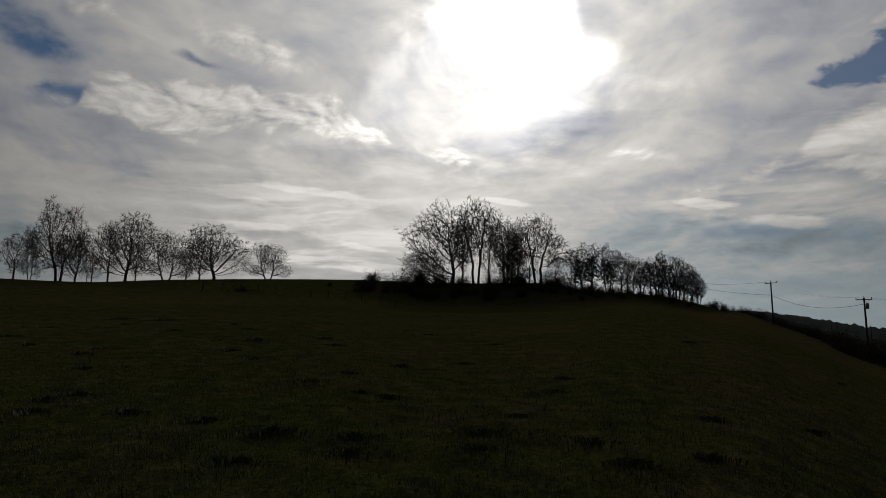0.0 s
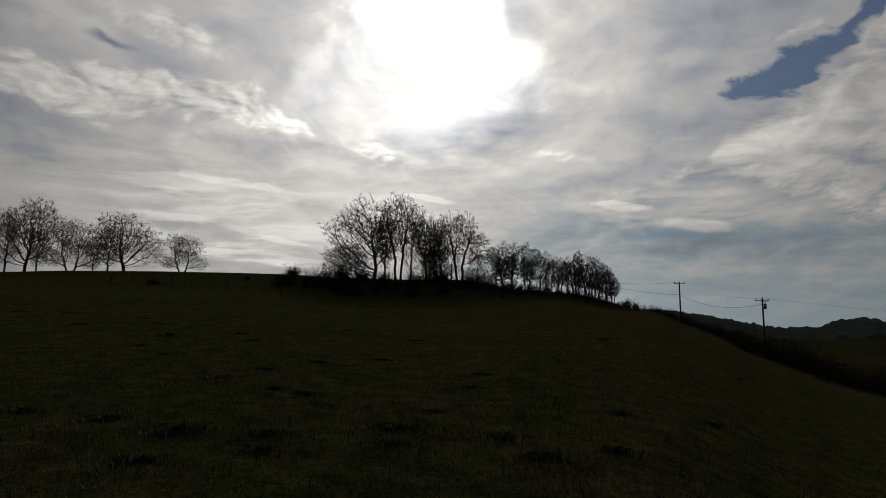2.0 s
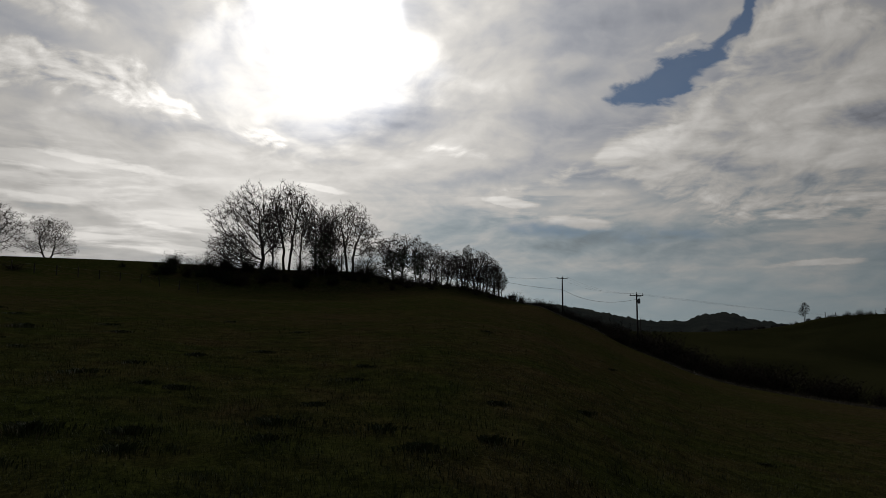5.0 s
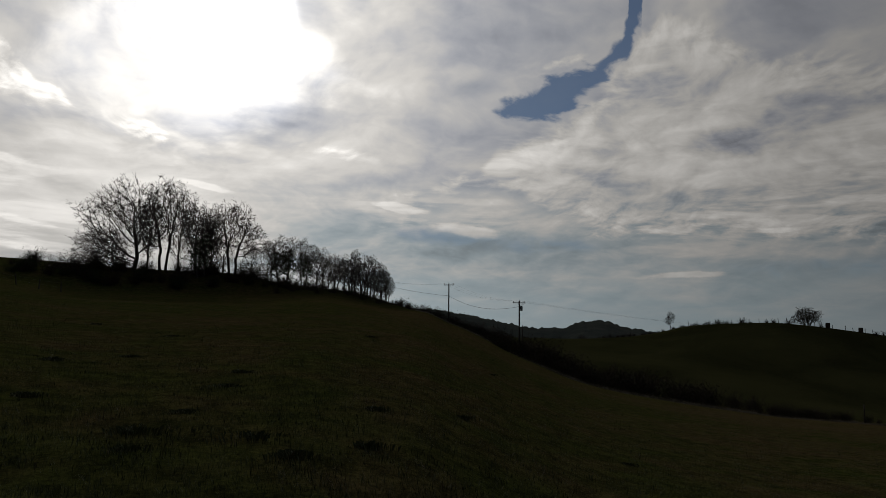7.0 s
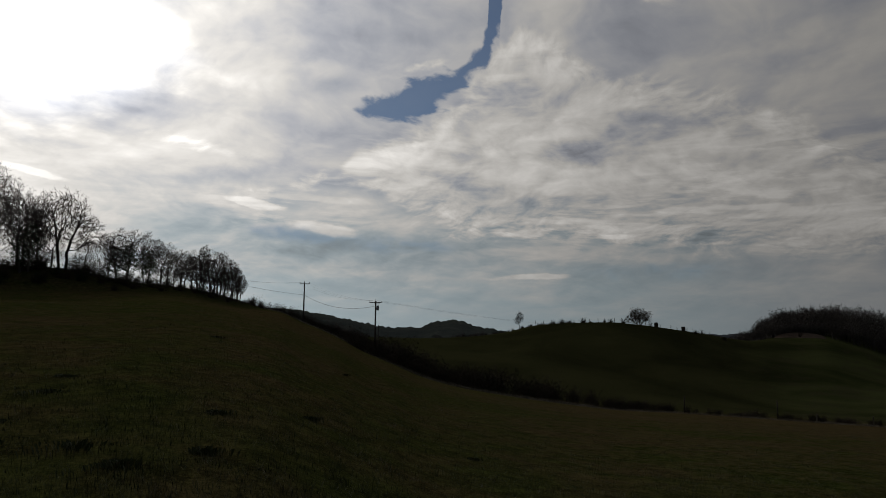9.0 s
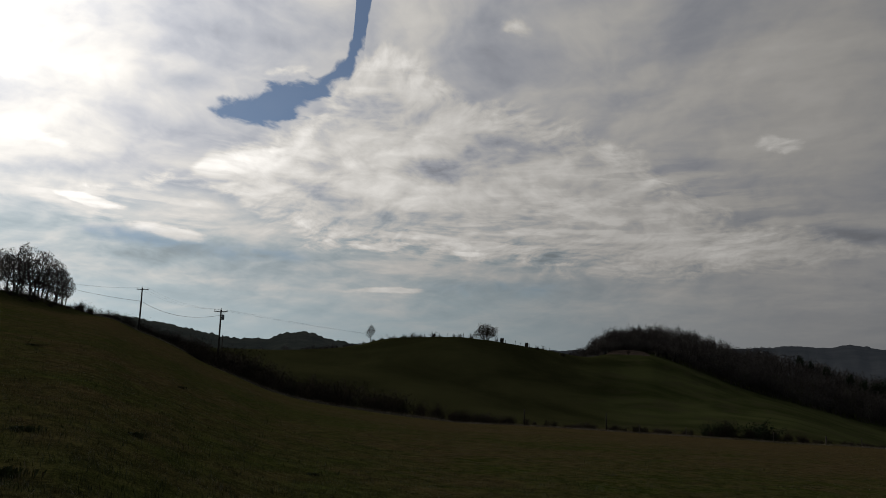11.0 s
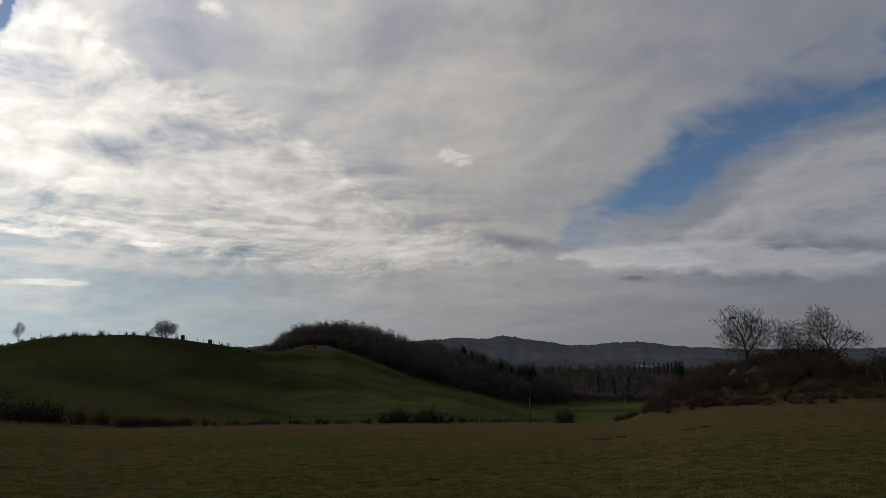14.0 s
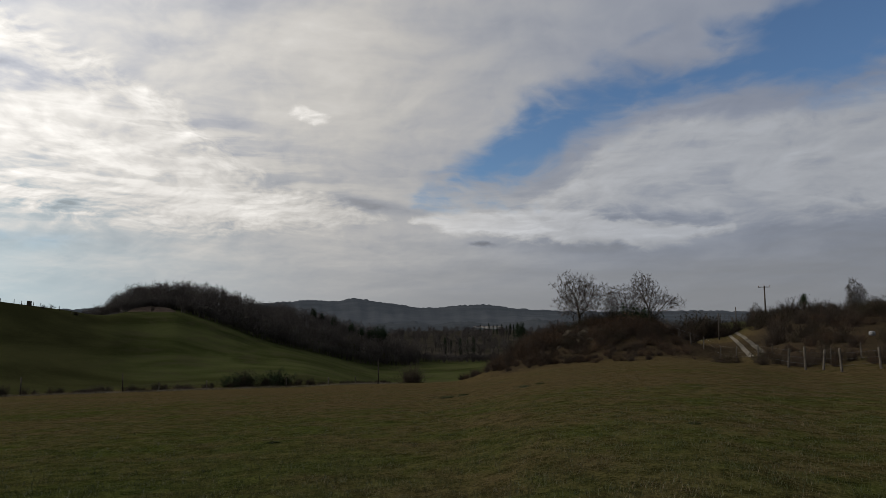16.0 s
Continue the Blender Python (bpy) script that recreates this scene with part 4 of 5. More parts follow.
def power_pole(head, dist, top, turn, transformer=False):
    """A tarred wooden pole with a crossarm and three insulators; turn is the crossarm's heading."""
    base = spot(head, dist)
    tall = top - base.z
    ob = new("power_pole")
    ob.matrix_world = Matrix.Translation(base) @ pose(0, 0, 0, 0, 0, -turn)
    bm = bmesh.new()
    cylinder(bm, (0, 0, -0.6), (0, 0, tall), 0.17, 0.11, 12)
    part("pole", bm_mesh("pole", bm, TARRED, True), ob)
    bm = bmesh.new()
    box(bm, (0, 0.14, tall - 0.25), (2.1, 0.10, 0.12))
    bmesh.ops.bevel(bm, geom=bm.edges[:], offset=0.012, segments=1, affect="EDGES")
    part("crossarm", bm_mesh("crossarm", bm, TARRED), ob)
    for x in (-0.95, 0.0, 0.95):
        bm = bmesh.new()
        z = tall - 0.19 if x else tall
        cylinder(bm, (x, 0.14 if x else 0, z), (x, 0.14 if x else 0, z + 0.10), 0.02, 0.02, 6)
        for q in range(3):
            cylinder(bm, (x, 0.14 if x else 0, z + 0.08 + q * 0.06), (x, 0.14 if x else 0, z + 0.13 + q * 0.06), 0.07 - q * 0.012, 0.045, 10)
        part("insulator", bm_mesh("insulator", bm, PORCELAIN, True), ob)
    if transformer:
        bm = bmesh.new()
        cylinder(bm, (0.34, 0, tall - 1.55), (0.34, 0, tall - 0.85), 0.21, 0.21, 16)
        cylinder(bm, (0.34, 0, tall - 0.85), (0.34, 0, tall - 0.78), 0.22, 0.16, 16)
        can = part("transformer", bm_mesh("transformer", bm, STEEL, True), ob, "grey drum transformer")
        for x in (0.24, 0.44):
            bm = bmesh.new()
            cylinder(bm, (x, 0, tall - 0.8), (x, 0, tall - 0.58), 0.035, 0.02, 8)
            part("bushing", bm_mesh("bushing", bm, PORCELAIN, True), can)
        bm = bmesh.new()
        box(bm, (0.3, 0.1, tall - 0.45), (0.9, 0.06, 0.06))
        part("fuse_arm", bm_mesh("fuse_arm", bm, STEEL), ob)
        bm = bmesh.new()
        box(bm, (0.2, 0, tall - 1.2), (0.12, 0.3, 0.08))
        part("bracket", bm_mesh("bracket", bm, STEEL), ob)
        bm = bmesh.new()
        box(bm, (-0.14, 0.05, tall - 8.2), (0.3, 0.28, 0.55))
        part("switch_box", bm_mesh("switch_box", bm, STEEL), ob, "grey switch box")
    return ob, ob.matrix_world @ Vector((0, 0, tall))


def cable(a, b, sag, radius=0.012, label="black overhead cable slung between the poles"):
    pts = [a.lerp(b, i / 24) - Vector((0, 0, sag * 4 * (i / 24) * (1 - i / 24))) for i in range(25)]
    me = mesh_of("cable", *tubes([([np.array(p) for p in pts], np.full(25, radius), 5)]), CABLE, True)
    return tagged(new("overhead_cable", me), label, "cable")


ANG = math.tan
P1, top1 = power_pole(25.95, 136, EYE + 136 * ANG(radians(4.66)), 44)
P2, top2 = power_pole(31.9, 112, EYE + 112 * ANG(radians(3.22)), 20, True)
for p in (P1, P2):
    tagged(p, "tarred wooden power pole with a crossarm", "power pole", "power poles")
P2["label"] = "tarred wooden power pole with a crossarm and drum transformer"

P3 = spot(52, 330)
foot = P1.matrix_world.translation
for x in (-0.95, 0.0, 0.95):
    a, b = P1.matrix_world @ Vector((x, 0.14, top1.z - foot.z + 0.05)), P2.matrix_world @ Vector((x, 0.14, top2.z - P2.matrix_world.translation.z + 0.05))
    cable(a, b, 0.9, 0.006, "thin bare overhead wire between the poles")
    cable(b, P3 + Vector((x, 0, 7.0)), 1.5, 0.006, "thin bare overhead wire leading down the valley")
    cable(a, spot(17.5, 170, 8.5) + Vector((x, 0, 0)), 1.2, 0.006, "thin bare overhead wire behind the copse")
hang = Vector((0, 0, -2.45))
cable(top1 + hang, top2 + Vector((0, 0, -0.85)), 1.3, 0.024)
cable(spot(17.5, 168, 7.8), top1 + hang, 0.8, 0.024)
bm = bmesh.new()
cylinder(bm, (0, 0, -0.4), (0, 0, 5.4), 0.09, 0.07, 8)
stake = tagged(new("stay_pole"), "short tarred pole beside the transformer pole", "pole")
stake.matrix_world = Matrix.Translation(spot(32.15, 114))
part("pole", bm_mesh("pole", bm, TARRED, True), stake)


# ---- the hill across the dip ----
def post(head, dist, tall, wide=0.10, lean=0.0, turn=0.0, kind="wooden", mat=WOOD, group="fence posts"):
    """A rough fence post with a chamfered head."""
    bm = bmesh.new()
    cylinder(bm, (0, 0, -0.3), (0, 0, tall - 0.06), wide * 0.55, wide * 0.5, 7)
    cylinder(bm, (0, 0, tall - 0.06), (0, 0, tall), wide * 0.5, wide * 0.28, 7)
    ob = new("fence_post", bm_mesh("fence_post", bm, mat))
    ob.matrix_world = Matrix.Translation(spot(head, dist)) @ pose(0, 0, 0, 0, lean, turn)
    return tagged(ob, "weathered wooden fence post standing in rough grass", "fence post", group)


def strands(marks, levels, group="fence wires"):
    """Wires of a fence, from post to post."""
    for z in levels:
        pts = [np.array(spot(a, r, z)) for a, r in marks]
        me = mesh_of("fence_wire", *tubes([(pts, np.full(len(pts), 0.0022), 4)]), STEEL)
        tagged(new("fence_wire", me), "thin galvanised wire strung along the fence", "wire", group)


rng = np.random.default_rng(8)
# fence below the crest row
marks = [(a, 88 - 0.25 * (a + 12)) for a in np.linspace(-21, -4, 13)]
for a, r in marks:
    post(a, r, 1.15 + rng.uniform(-0.1, 0.15), 0.11, rng.normal(0, 5), rng.uniform(0, 360))
post(-19.7, 86.5, 1.5, 0.14, 12, 0)
post(-27.9, 111, 1.8, 0.12, 0, 0)
strands(marks, (0.5, 0.95))
BUSH_LOW = Matrix.LocRotScale(spot(-16.6, 90), None, Vector((2.4, 2.0, 0.9)))
tagged(copy_thing(BUSHES[0], BUSH_LOW), "low dark bramble bush by the field fence", group="")
# fence and shrubs on the pasture hill
marks = [(a, 209) for a in np.arange(45.5, 61.0, 0.62)]
for a, r in marks:
    post(a + rng.uniform(-0.12, 0.12), r, rng.uniform(0.9, 1.5), 0.13, rng.normal(0, 6), rng.uniform(0, 360), group="posts on the hill crest")
for a in (55.05, 57.1):
    bm = bmesh.new()
    box(bm, (0, 0, 0.55), (0.95, 0.8, 1.5))
    bmesh.ops.bevel(bm, geom=bm.edges[:], offset=0.08, segments=2, affect="EDGES")
    ob = new("trough", bm_mesh("trough", bm, ROCK))
    ob.matrix_world = Matrix.Translation(spot(a, 209))
    tagged(ob, "squat stone block standing on the hill crest", "stone block", "stone blocks on the crest")
strands([(a, 209) for a in np.arange(45.5, 61.0, 1.2)], (0.5, 0.95))
tagged(plant(UPRIGHT, 44.0, 208, 5.4, 40, 0.9), "small leafless sapling alone on the hill crest", "tree")
ROUND = bare_tree(52, [(-2.6, 0, 4.8, 3.6, 3.6, 3.8), (2.6, 0, 4.8, 3.6, 3.6, 3.8), (0, 0, 6.4, 4.2, 4.2, 3.4)], 0.7, ((-0.6, 0, -0.5), (0, 0.4, 0), (0.2, -0.4, 0.1), (0.6, 0, 0.5)), points=2600, tip=0.030)
tagged(ROUND, "round-headed leafless tree with many stems", "tree")
tagged(plant(ROUND, 53.75, 209, 5.4, 0, 1.15, sink=0.2), "round-headed leafless tree on the hill crest")
for a, h, k in [(46.9, 1.3, 4), (47.6, 1.8, 4), (48.2, 1.2, 4), (49.3, 2.0, 4), (51.0, 1.0, 4), (51.5, 1.4, 4), (52.5, 1.6, 4), (54.6, 1.1, 0), (58.0, 1.3, 4), (45.9, 0.9, 0), (44.8, 0.8, 0), (60.1, 1.4, 4)]:
    m = Matrix.LocRotScale(spot(a, 208.5), Euler((0, 0, a)), Vector((h * 1.1, h * 1.1, h)))
    tagged(copy_thing(BUSHES[k], m), "scrubby bare bush on the hill crest", group="scrub on the hill crest")
thicket("scrub", "low rough scrub along the crest of the pasture hill", [0, 4], [(38.5, 207, 0.9), (41, 208, 0.9), (44, 209, 0.8), (47, 209.5, 0.7), (50, 209.5, 0.5)], 0.9, 57, 1.2)
# bare earth above the pasture, under the wood
tagged(plant(SLIM[1], 65.3, 252, 2.0, 0, 1.2), "small leafless thorn bush on the pasture", "bush")


def patch(name, heads, near, far, mat, label, category, lift=0.06, n=14, k=5, rise=0.0):
    """A sheet that follows the ground between two distances over a stretch of headings."""
    u = np.linspace(0, 1, n)
    a = heads[0] + (heads[1] - heads[0]) * u
    lo, hi = np.interp(u, np.linspace(0, 1, len(near)), near), np.interp(u, np.linspace(0, 1, len(far)), far)
    wob = soft_noise(a * 3, a * 0, 1.0, 9) * 0.15
    v = []
    for q in np.linspace(0, 1, k):
        r = lo + (hi - lo) * np.clip(q + wob * (q in (0, 1)), -0.2, 1.2)
        v.append(np.stack([r * np.sin(np.radians(a)), r * np.cos(np.radians(a)), land(a, r) + lift + rise * q * np.sin(np.pi * u) ** 0.5], -1))
    v = np.array(v)
    i = np.arange(k - 1)[:, None] * n + np.arange(n - 1)[None]
    f = np.stack([i, i + 1, i + n + 1, i + n], -1).reshape(-1, 4)
    return tagged(new(name, mesh_of(name, v, f, mat, True)), label, category, kind="structure")


patch("bare_bank", (63.6, 67.0), (250, 253, 255), (256, 260, 260), EARTH, "bare reddish earth bank below the wood", "bank", rise=1.4)


# ---- woods ----
def sapling_wood(seed, points, broad):
    """The branches of one forest tree a metre high, as straight pieces: ends and thickness."""
    rng = np.random.default_rng(seed)
    trunk = [np.array([0, 0, z]) for z in np.linspace(-0.4, 3.4, 6)]
    nodes, parent = colonise(rng, [(0, 0, 6.9, broad, broad, 3.1), (0, 0, 4.6, broad * 0.8, broad * 0.8, 2.2)], [trunk], points, 0.62, 3.2, 0.62, wander=0.35)
    _, tips, r = limbs_of(nodes, parent, 0.05, 2.4)
    i = np.where(parent >= 0)[0]
    base = np.repeat(tips, 2)
    far = nodes[base] + rng.normal(size=(len(base), 3)) * 0.42 + np.array([0, 0, 0.32])
    p0, p1 = np.concatenate([nodes[parent[i]], nodes[base]]), np.concatenate([nodes[i], far])
    r0, r1 = np.concatenate([r[parent[i]].clip(0, 0.2), np.full(len(base), 0.045)]), np.concatenate([r[i].clip(0, 0.2), np.full(len(base), 0.028)])
    return p0 / 10, p1 / 10, r0 / 10, r1 / 10


FOREST = [sapling_wood(300 + k, 150 + 20 * (k % 3), (1.5, 2.0, 2.5)[k % 3]) for k in range(6)]


def wood(name, spots, tall, seed, mat, label, stout=1.0, wide=1.0):
    """Many bare trees of a far wood as one thing."""
    rng = np.random.default_rng(seed)
    vs, fs, base = [], [], 0
    heads, dists = np.array([q[0] for q in spots]), np.array([q[1] for q in spots])
    ground = land(heads, dists)
    for head, dist, z in zip(heads, dists, ground):
        # the wood rises from low scrub at its western end
        p0, p1, r0, r1 = FOREST[rng.integers(len(FOREST))]
        h, w, a = tall * rng.uniform(0.52, 1.22) * (np.interp(head, (59.5, 61.5, 64.0), (0.35, 0.55, 1.0)) if head > 59 else 1.0), wide * rng.uniform(0.85, 1.2), rng.uniform(0, 6.283)
        m = np.array([[math.cos(a) * w, -math.sin(a) * w, 0], [math.sin(a) * w, math.cos(a) * w, 0], [0, 0, 1.0]]).T * h
        o = np.array([dist * math.sin(radians(head)), dist * math.cos(radians(head)), z])
        v, f = sticks(p0 @ m + o, p1 @ m + o, r0 * h * stout, r1 * h * stout)
        vs.append(v)
        fs.append(f + base)
        base += len(v)
    return tagged(new(name, mesh_of(name, np.concatenate(vs), np.concatenate(fs), mat)), label, "woodland", kind="stuff")


rng = np.random.default_rng(17)
spots = []
for a in np.arange(60.7, 86.4, 0.15):
    lo, hi = float(column(a, RISE)[0]) + 6, float(column(a, BEYOND)[0]) + 8
    if a < 62.4:
        lo = hi - 20
    if 63.0 < a < 68.0:
        lo += 9
    for q in range(5):
        spots.append((a + rng.uniform(-0.25, 0.25), lo + (hi - lo) * min(1, (q + rng.uniform(0, 1)) / 4.7) + rng.uniform(-2, 2)))
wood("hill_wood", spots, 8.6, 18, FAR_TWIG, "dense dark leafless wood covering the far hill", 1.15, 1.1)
# lower growth where the wood thins out towards the pasture
edge = [(a + rng.uniform(-0.1, 0.1), float(column(a, RISE)[0]) + rng.uniform(2, 7)) for a in np.arange(67.4, 86.4, 0.12)]
edge += [(a + rng.uniform(-0.1, 0.1), float(column(a, BEYOND)[0]) + rng.uniform(-14, 4)) for a in np.arange(58.4, 70, 0.09)]
edge += [(a + rng.uniform(-0.1, 0.1), float(column(a, RISE)[0]) + rng.uniform(11, 20)) for a in np.arange(62.0, 68.2, 0.05)]
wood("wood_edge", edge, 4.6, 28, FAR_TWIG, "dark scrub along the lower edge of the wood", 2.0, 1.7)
# scattered scrub and copses in the valley
spots = []
while len(spots) < 420:
    a, r = rng.uniform(84, 112), rng.uniform(400, 780)
    if soft_noise(a * 4.0, r * 0.05, 3.0, 44) > -0.05:
        spots.append((a, r))
wood("valley_wood", spots, 9.0, 19, VALLEY_TWIG, "brown leafless copses filling the valley floor", 1.7, 1.5)
spots = [(rng.uniform(85.5, 93), 360 + rng.uniform(0, 18)) for _ in range(110)]
wood("valley_hedge", spots, 4.2, 29, VALLEY_TWIG, "dark overgrown hedge behind the green valley field", 2.4, 2.0)
# wooded skyline beyond the poles
spots = [(rng.uniform(21, 45), rng.uniform(300, 430)) for _ in range(240)]
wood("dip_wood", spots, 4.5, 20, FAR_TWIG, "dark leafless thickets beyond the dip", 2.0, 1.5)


def evergreen(name, seed, shape, label, leaves=1500, leaf=0.3):
    """An evergreen 10 m high: trunk, boughs and clumps of needles in a cypress, pine or dome outline."""
    rng = np.random.default_rng(seed)
    ob = new(name)
    lines = [([np.array([0, 0, -0.3]), np.array([0.1, 0, 3.0]), np.array([0.05, 0.1, 8.5])], np.array([0.22, 0.17, 0.06]), 7)]
    c = []
    if shape == "cypress":
        t = rng.uniform(0.05, 1.0, leaves)
        w = 0.95 * np.sin(np.pi * np.clip(t * 0.9 + 0.08, 0, 1)) ** 0.7 * rng.uniform(0.6, 1.05, leaves)
        a = rng.uniform(0, 6.283, leaves)
        c = np.stack([w * np.cos(a), w * np.sin(a), t * 10], 1)
    else:
        low, flat = (4.6, 0.55) if shape == "pine" else (1.5, 1.0)
        for _ in range(22):
            a, r = rng.uniform(0, 6.283), 2.7 * math.sqrt(rng.uniform(0, 1))
            z = low + (9.6 - low) * (1 - (r / 3.1) ** 2) ** 0.5 * rng.uniform(0.55, 1.0)
            tip = np.array([r * math.cos(a), r * math.sin(a), z])
            lines.append(([np.array([0.05, 0, low - 0.8]), tip * 0.5 + np.array([0, 0, low * 0.45]), tip], np.array([0.09, 0.06, 0.03]), 4))
            c.append(tip + rng.normal(size=(leaves // 22, 3)) * np.array([0.7, 0.7, 0.7]))
        c = np.concatenate(c)
    part("trunk", mesh_of("trunk", *tubes(lines), BARK, True), ob)
    part("crown", mesh_of("crown", *leaf_quads(c, leaf, rng), PINE), ob, "dark green needles")
    return tagged(ob, label, "tree")


CYPRESS = evergreen("cypress", 61, "cypress", "narrow dark green cypress in the valley", 1100, 0.28)
UMBRELLA = evergreen("pine_tree", 62, "pine", "dark stone pine with a rounded crown")
DOME = evergreen("evergreen_tree", 63, "dome", "dense dark evergreen with a domed crown", 2200)


def stand(kind, head, dist, tall, wide=1.0, foot=None):
    s = tall / 10
    p = spot(head, dist)
    if foot is not None:
        p.z = foot
    return copy_thing(kind, Matrix.LocRotScale(p, Euler((0, 0, head)), Vector((s * wide, s * wide, s))))


def stand_up_to(kind, head, dist, top, wide=1.0):
    """An evergreen whose top reaches a height angle."""
    return stand(kind, head, dist, (EYE + dist * math.tan(radians(top)) - spot(head, dist).z) / 1.02, wide)


for a, r, top, wide in [(77.7, 330, 0.52, 0.5), (79.4, 325, -0.22, 0.5), (80.9, 322, -0.72, 0.5), (83.2, 318, -0.95, 0.75), (82.4, 320, -1.3, 0.6), (78.4, 332, 0.1, 0.5), (81.7, 318, -1.15, 0.6)]:
    tagged(stand_up_to(UMBRELLA, a, r, top, wide), "dark stone pine at the edge of the wood", group="pines by the wood")
for a, r, h in [(91.7, 720, 11), (92.0, 725, 10), (92.4, 720, 13), (92.8, 730, 10), (93.1, 728, 11), (93.5, 726, 11.5), (93.9, 730, 10), (94.2, 728, 12), (94.5, 724, 11), (94.8, 726, 13), (95.1, 720, 11), (88.7, 432, 11), (90.0, 430, 11), (91.1, 434, 12), (90.6, 445, 9), (89.2, 440, 8.5)]:
    tagged(stand(CYPRESS, a, r, h, 1.0), group="cypresses in the valley")
tagged(stand_up_to(UMBRELLA, 95.0, 300, -0.85, 0.55), "lone stone pine above the brambles")


def house(head, dist, z, wide, deep, tall, turn):
    ob = tagged(new("house"), "low whitewashed house far across the valley", "house", "houses across the valley")
    ob.matrix_world = Matrix.Translation((dist * math.sin(radians(head)), dist * math.cos(radians(head)), z)) @ pose(0, 0, 0, 0, 0, turn)
    bm = bmesh.new()
    box(bm, (0, 0, tall / 2 - 1.0), (wide, deep, tall + 2.0))
    wall = part("wall", bm_mesh("wall", bm, RENDER), ob)
    v = [(-wide * 0.53, -deep * 0.6, tall), (wide * 0.53, -deep * 0.6, tall), (wide * 0.53, deep * 0.6, tall), (-wide * 0.53, deep * 0.6, tall), (-wide * 0.53, 0, tall * 1.22), (wide * 0.53, 0, tall * 1.22)]
    part("roof", mesh_of("roof", v, [(0, 1, 5, 4), (2, 3, 4, 5), (0, 4, 3), (1, 2, 5), (3, 2, 1, 0)], TILE), ob, "brown clay-tiled roof")
    for k in range(max(2, int(wide / 4))):
        bm = bmesh.new()
        box(bm, (-wide / 2 + (k + 0.5) * wide / max(2, int(wide / 4)), -deep / 2 - 0.02, tall * 0.55), (1.0, 0.08, 1.3))
        part("window", bm_mesh("window", bm, CABLE), wall, "dark window")


HOUSES = [(91.3, 1150, 7, 2.4), (91.9, 1160, 11, 2.8), (92.4, 1150, 8, 2.8), (92.9, 1155, 13, 2.6), (93.4, 1160, 7, 2.4)]
for a, r, w, h in HOUSES:
    house(a, r, EYE + r * math.tan(radians(-1.3)) if r > 1000 else spot(a, r).z, w, 8, h, -90 + 6 * math.sin(a * 9))


# ---- hills on the horizon ----
def ridge(name, marks, dist, toe, mat, label, rough, foot=-30.0, seed=0):
    """A range of hills: slopes up from a toe line to a crest with a wooded, uneven outline, and down behind."""
    t = np.array(marks, float)
    a = np.arange(t[0, 0], t[-1, 0], 0.09)
    crest = EYE + dist * np.tan(np.radians(glide(a, t[:, 0], t[:, 1])))
    rng = np.random.default_rng(seed)
    bumps = np.convolve(rng.normal(size=len(a)), np.ones(3) / 3, "same") * rough + soft_noise(a, a * 0, 2.2, seed + 1) * rough * 1.6
    rows = []
    for q in np.linspace(0, 1, 12):
        r = toe + (dist - toe) * q + soft_noise(a * 1.0, a * 0 + q * 3, 3.0, seed + 2) * (dist - toe) * 0.10 * (1 - q)
        z = foot + (crest - foot) * q ** 1.25 + soft_noise(a * 1.3, a * 0 + q * 9, 2.6, seed + 3) * (crest - foot) * 0.10 * q * (1 - q) * 4 + (bumps if q == 1 else rng.normal(size=len(a)) * rough * 0.25 * q)
        rows.append(np.stack([r * np.sin(np.radians(a)), r * np.cos(np.radians(a)), z], -1))
    rows.append(rows[-1] * np.array([1.12, 1.12, 0]) + np.array([0, 0, foot]))
    v = np.array(rows)
    n, k = v.shape[1], v.shape[0]
    i = np.arange(k - 1)[:, None] * n + np.arange(n - 1)[None]
    f = np.stack([i, i + 1, i + n + 1, i + n], -1).reshape(-1, 4)
    return tagged(new(name, mesh_of(name, v, f, mat, True)), label, "hills", kind="structure")


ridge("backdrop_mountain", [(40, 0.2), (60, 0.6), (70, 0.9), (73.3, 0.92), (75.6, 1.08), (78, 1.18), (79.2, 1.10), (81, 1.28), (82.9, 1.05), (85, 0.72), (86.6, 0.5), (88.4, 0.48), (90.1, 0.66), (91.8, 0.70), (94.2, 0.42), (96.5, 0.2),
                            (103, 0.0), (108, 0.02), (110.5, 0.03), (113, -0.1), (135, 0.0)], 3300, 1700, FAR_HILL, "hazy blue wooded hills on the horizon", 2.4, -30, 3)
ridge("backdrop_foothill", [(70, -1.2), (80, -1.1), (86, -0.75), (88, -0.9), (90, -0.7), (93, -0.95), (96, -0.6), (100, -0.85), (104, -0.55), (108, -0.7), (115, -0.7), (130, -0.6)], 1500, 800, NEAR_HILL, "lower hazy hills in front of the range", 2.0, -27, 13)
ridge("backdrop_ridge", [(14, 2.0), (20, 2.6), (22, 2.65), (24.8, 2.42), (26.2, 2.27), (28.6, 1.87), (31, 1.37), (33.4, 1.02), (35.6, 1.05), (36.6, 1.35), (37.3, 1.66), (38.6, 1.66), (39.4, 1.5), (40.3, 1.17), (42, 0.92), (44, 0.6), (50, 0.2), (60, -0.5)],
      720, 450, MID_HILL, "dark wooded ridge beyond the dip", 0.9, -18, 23)


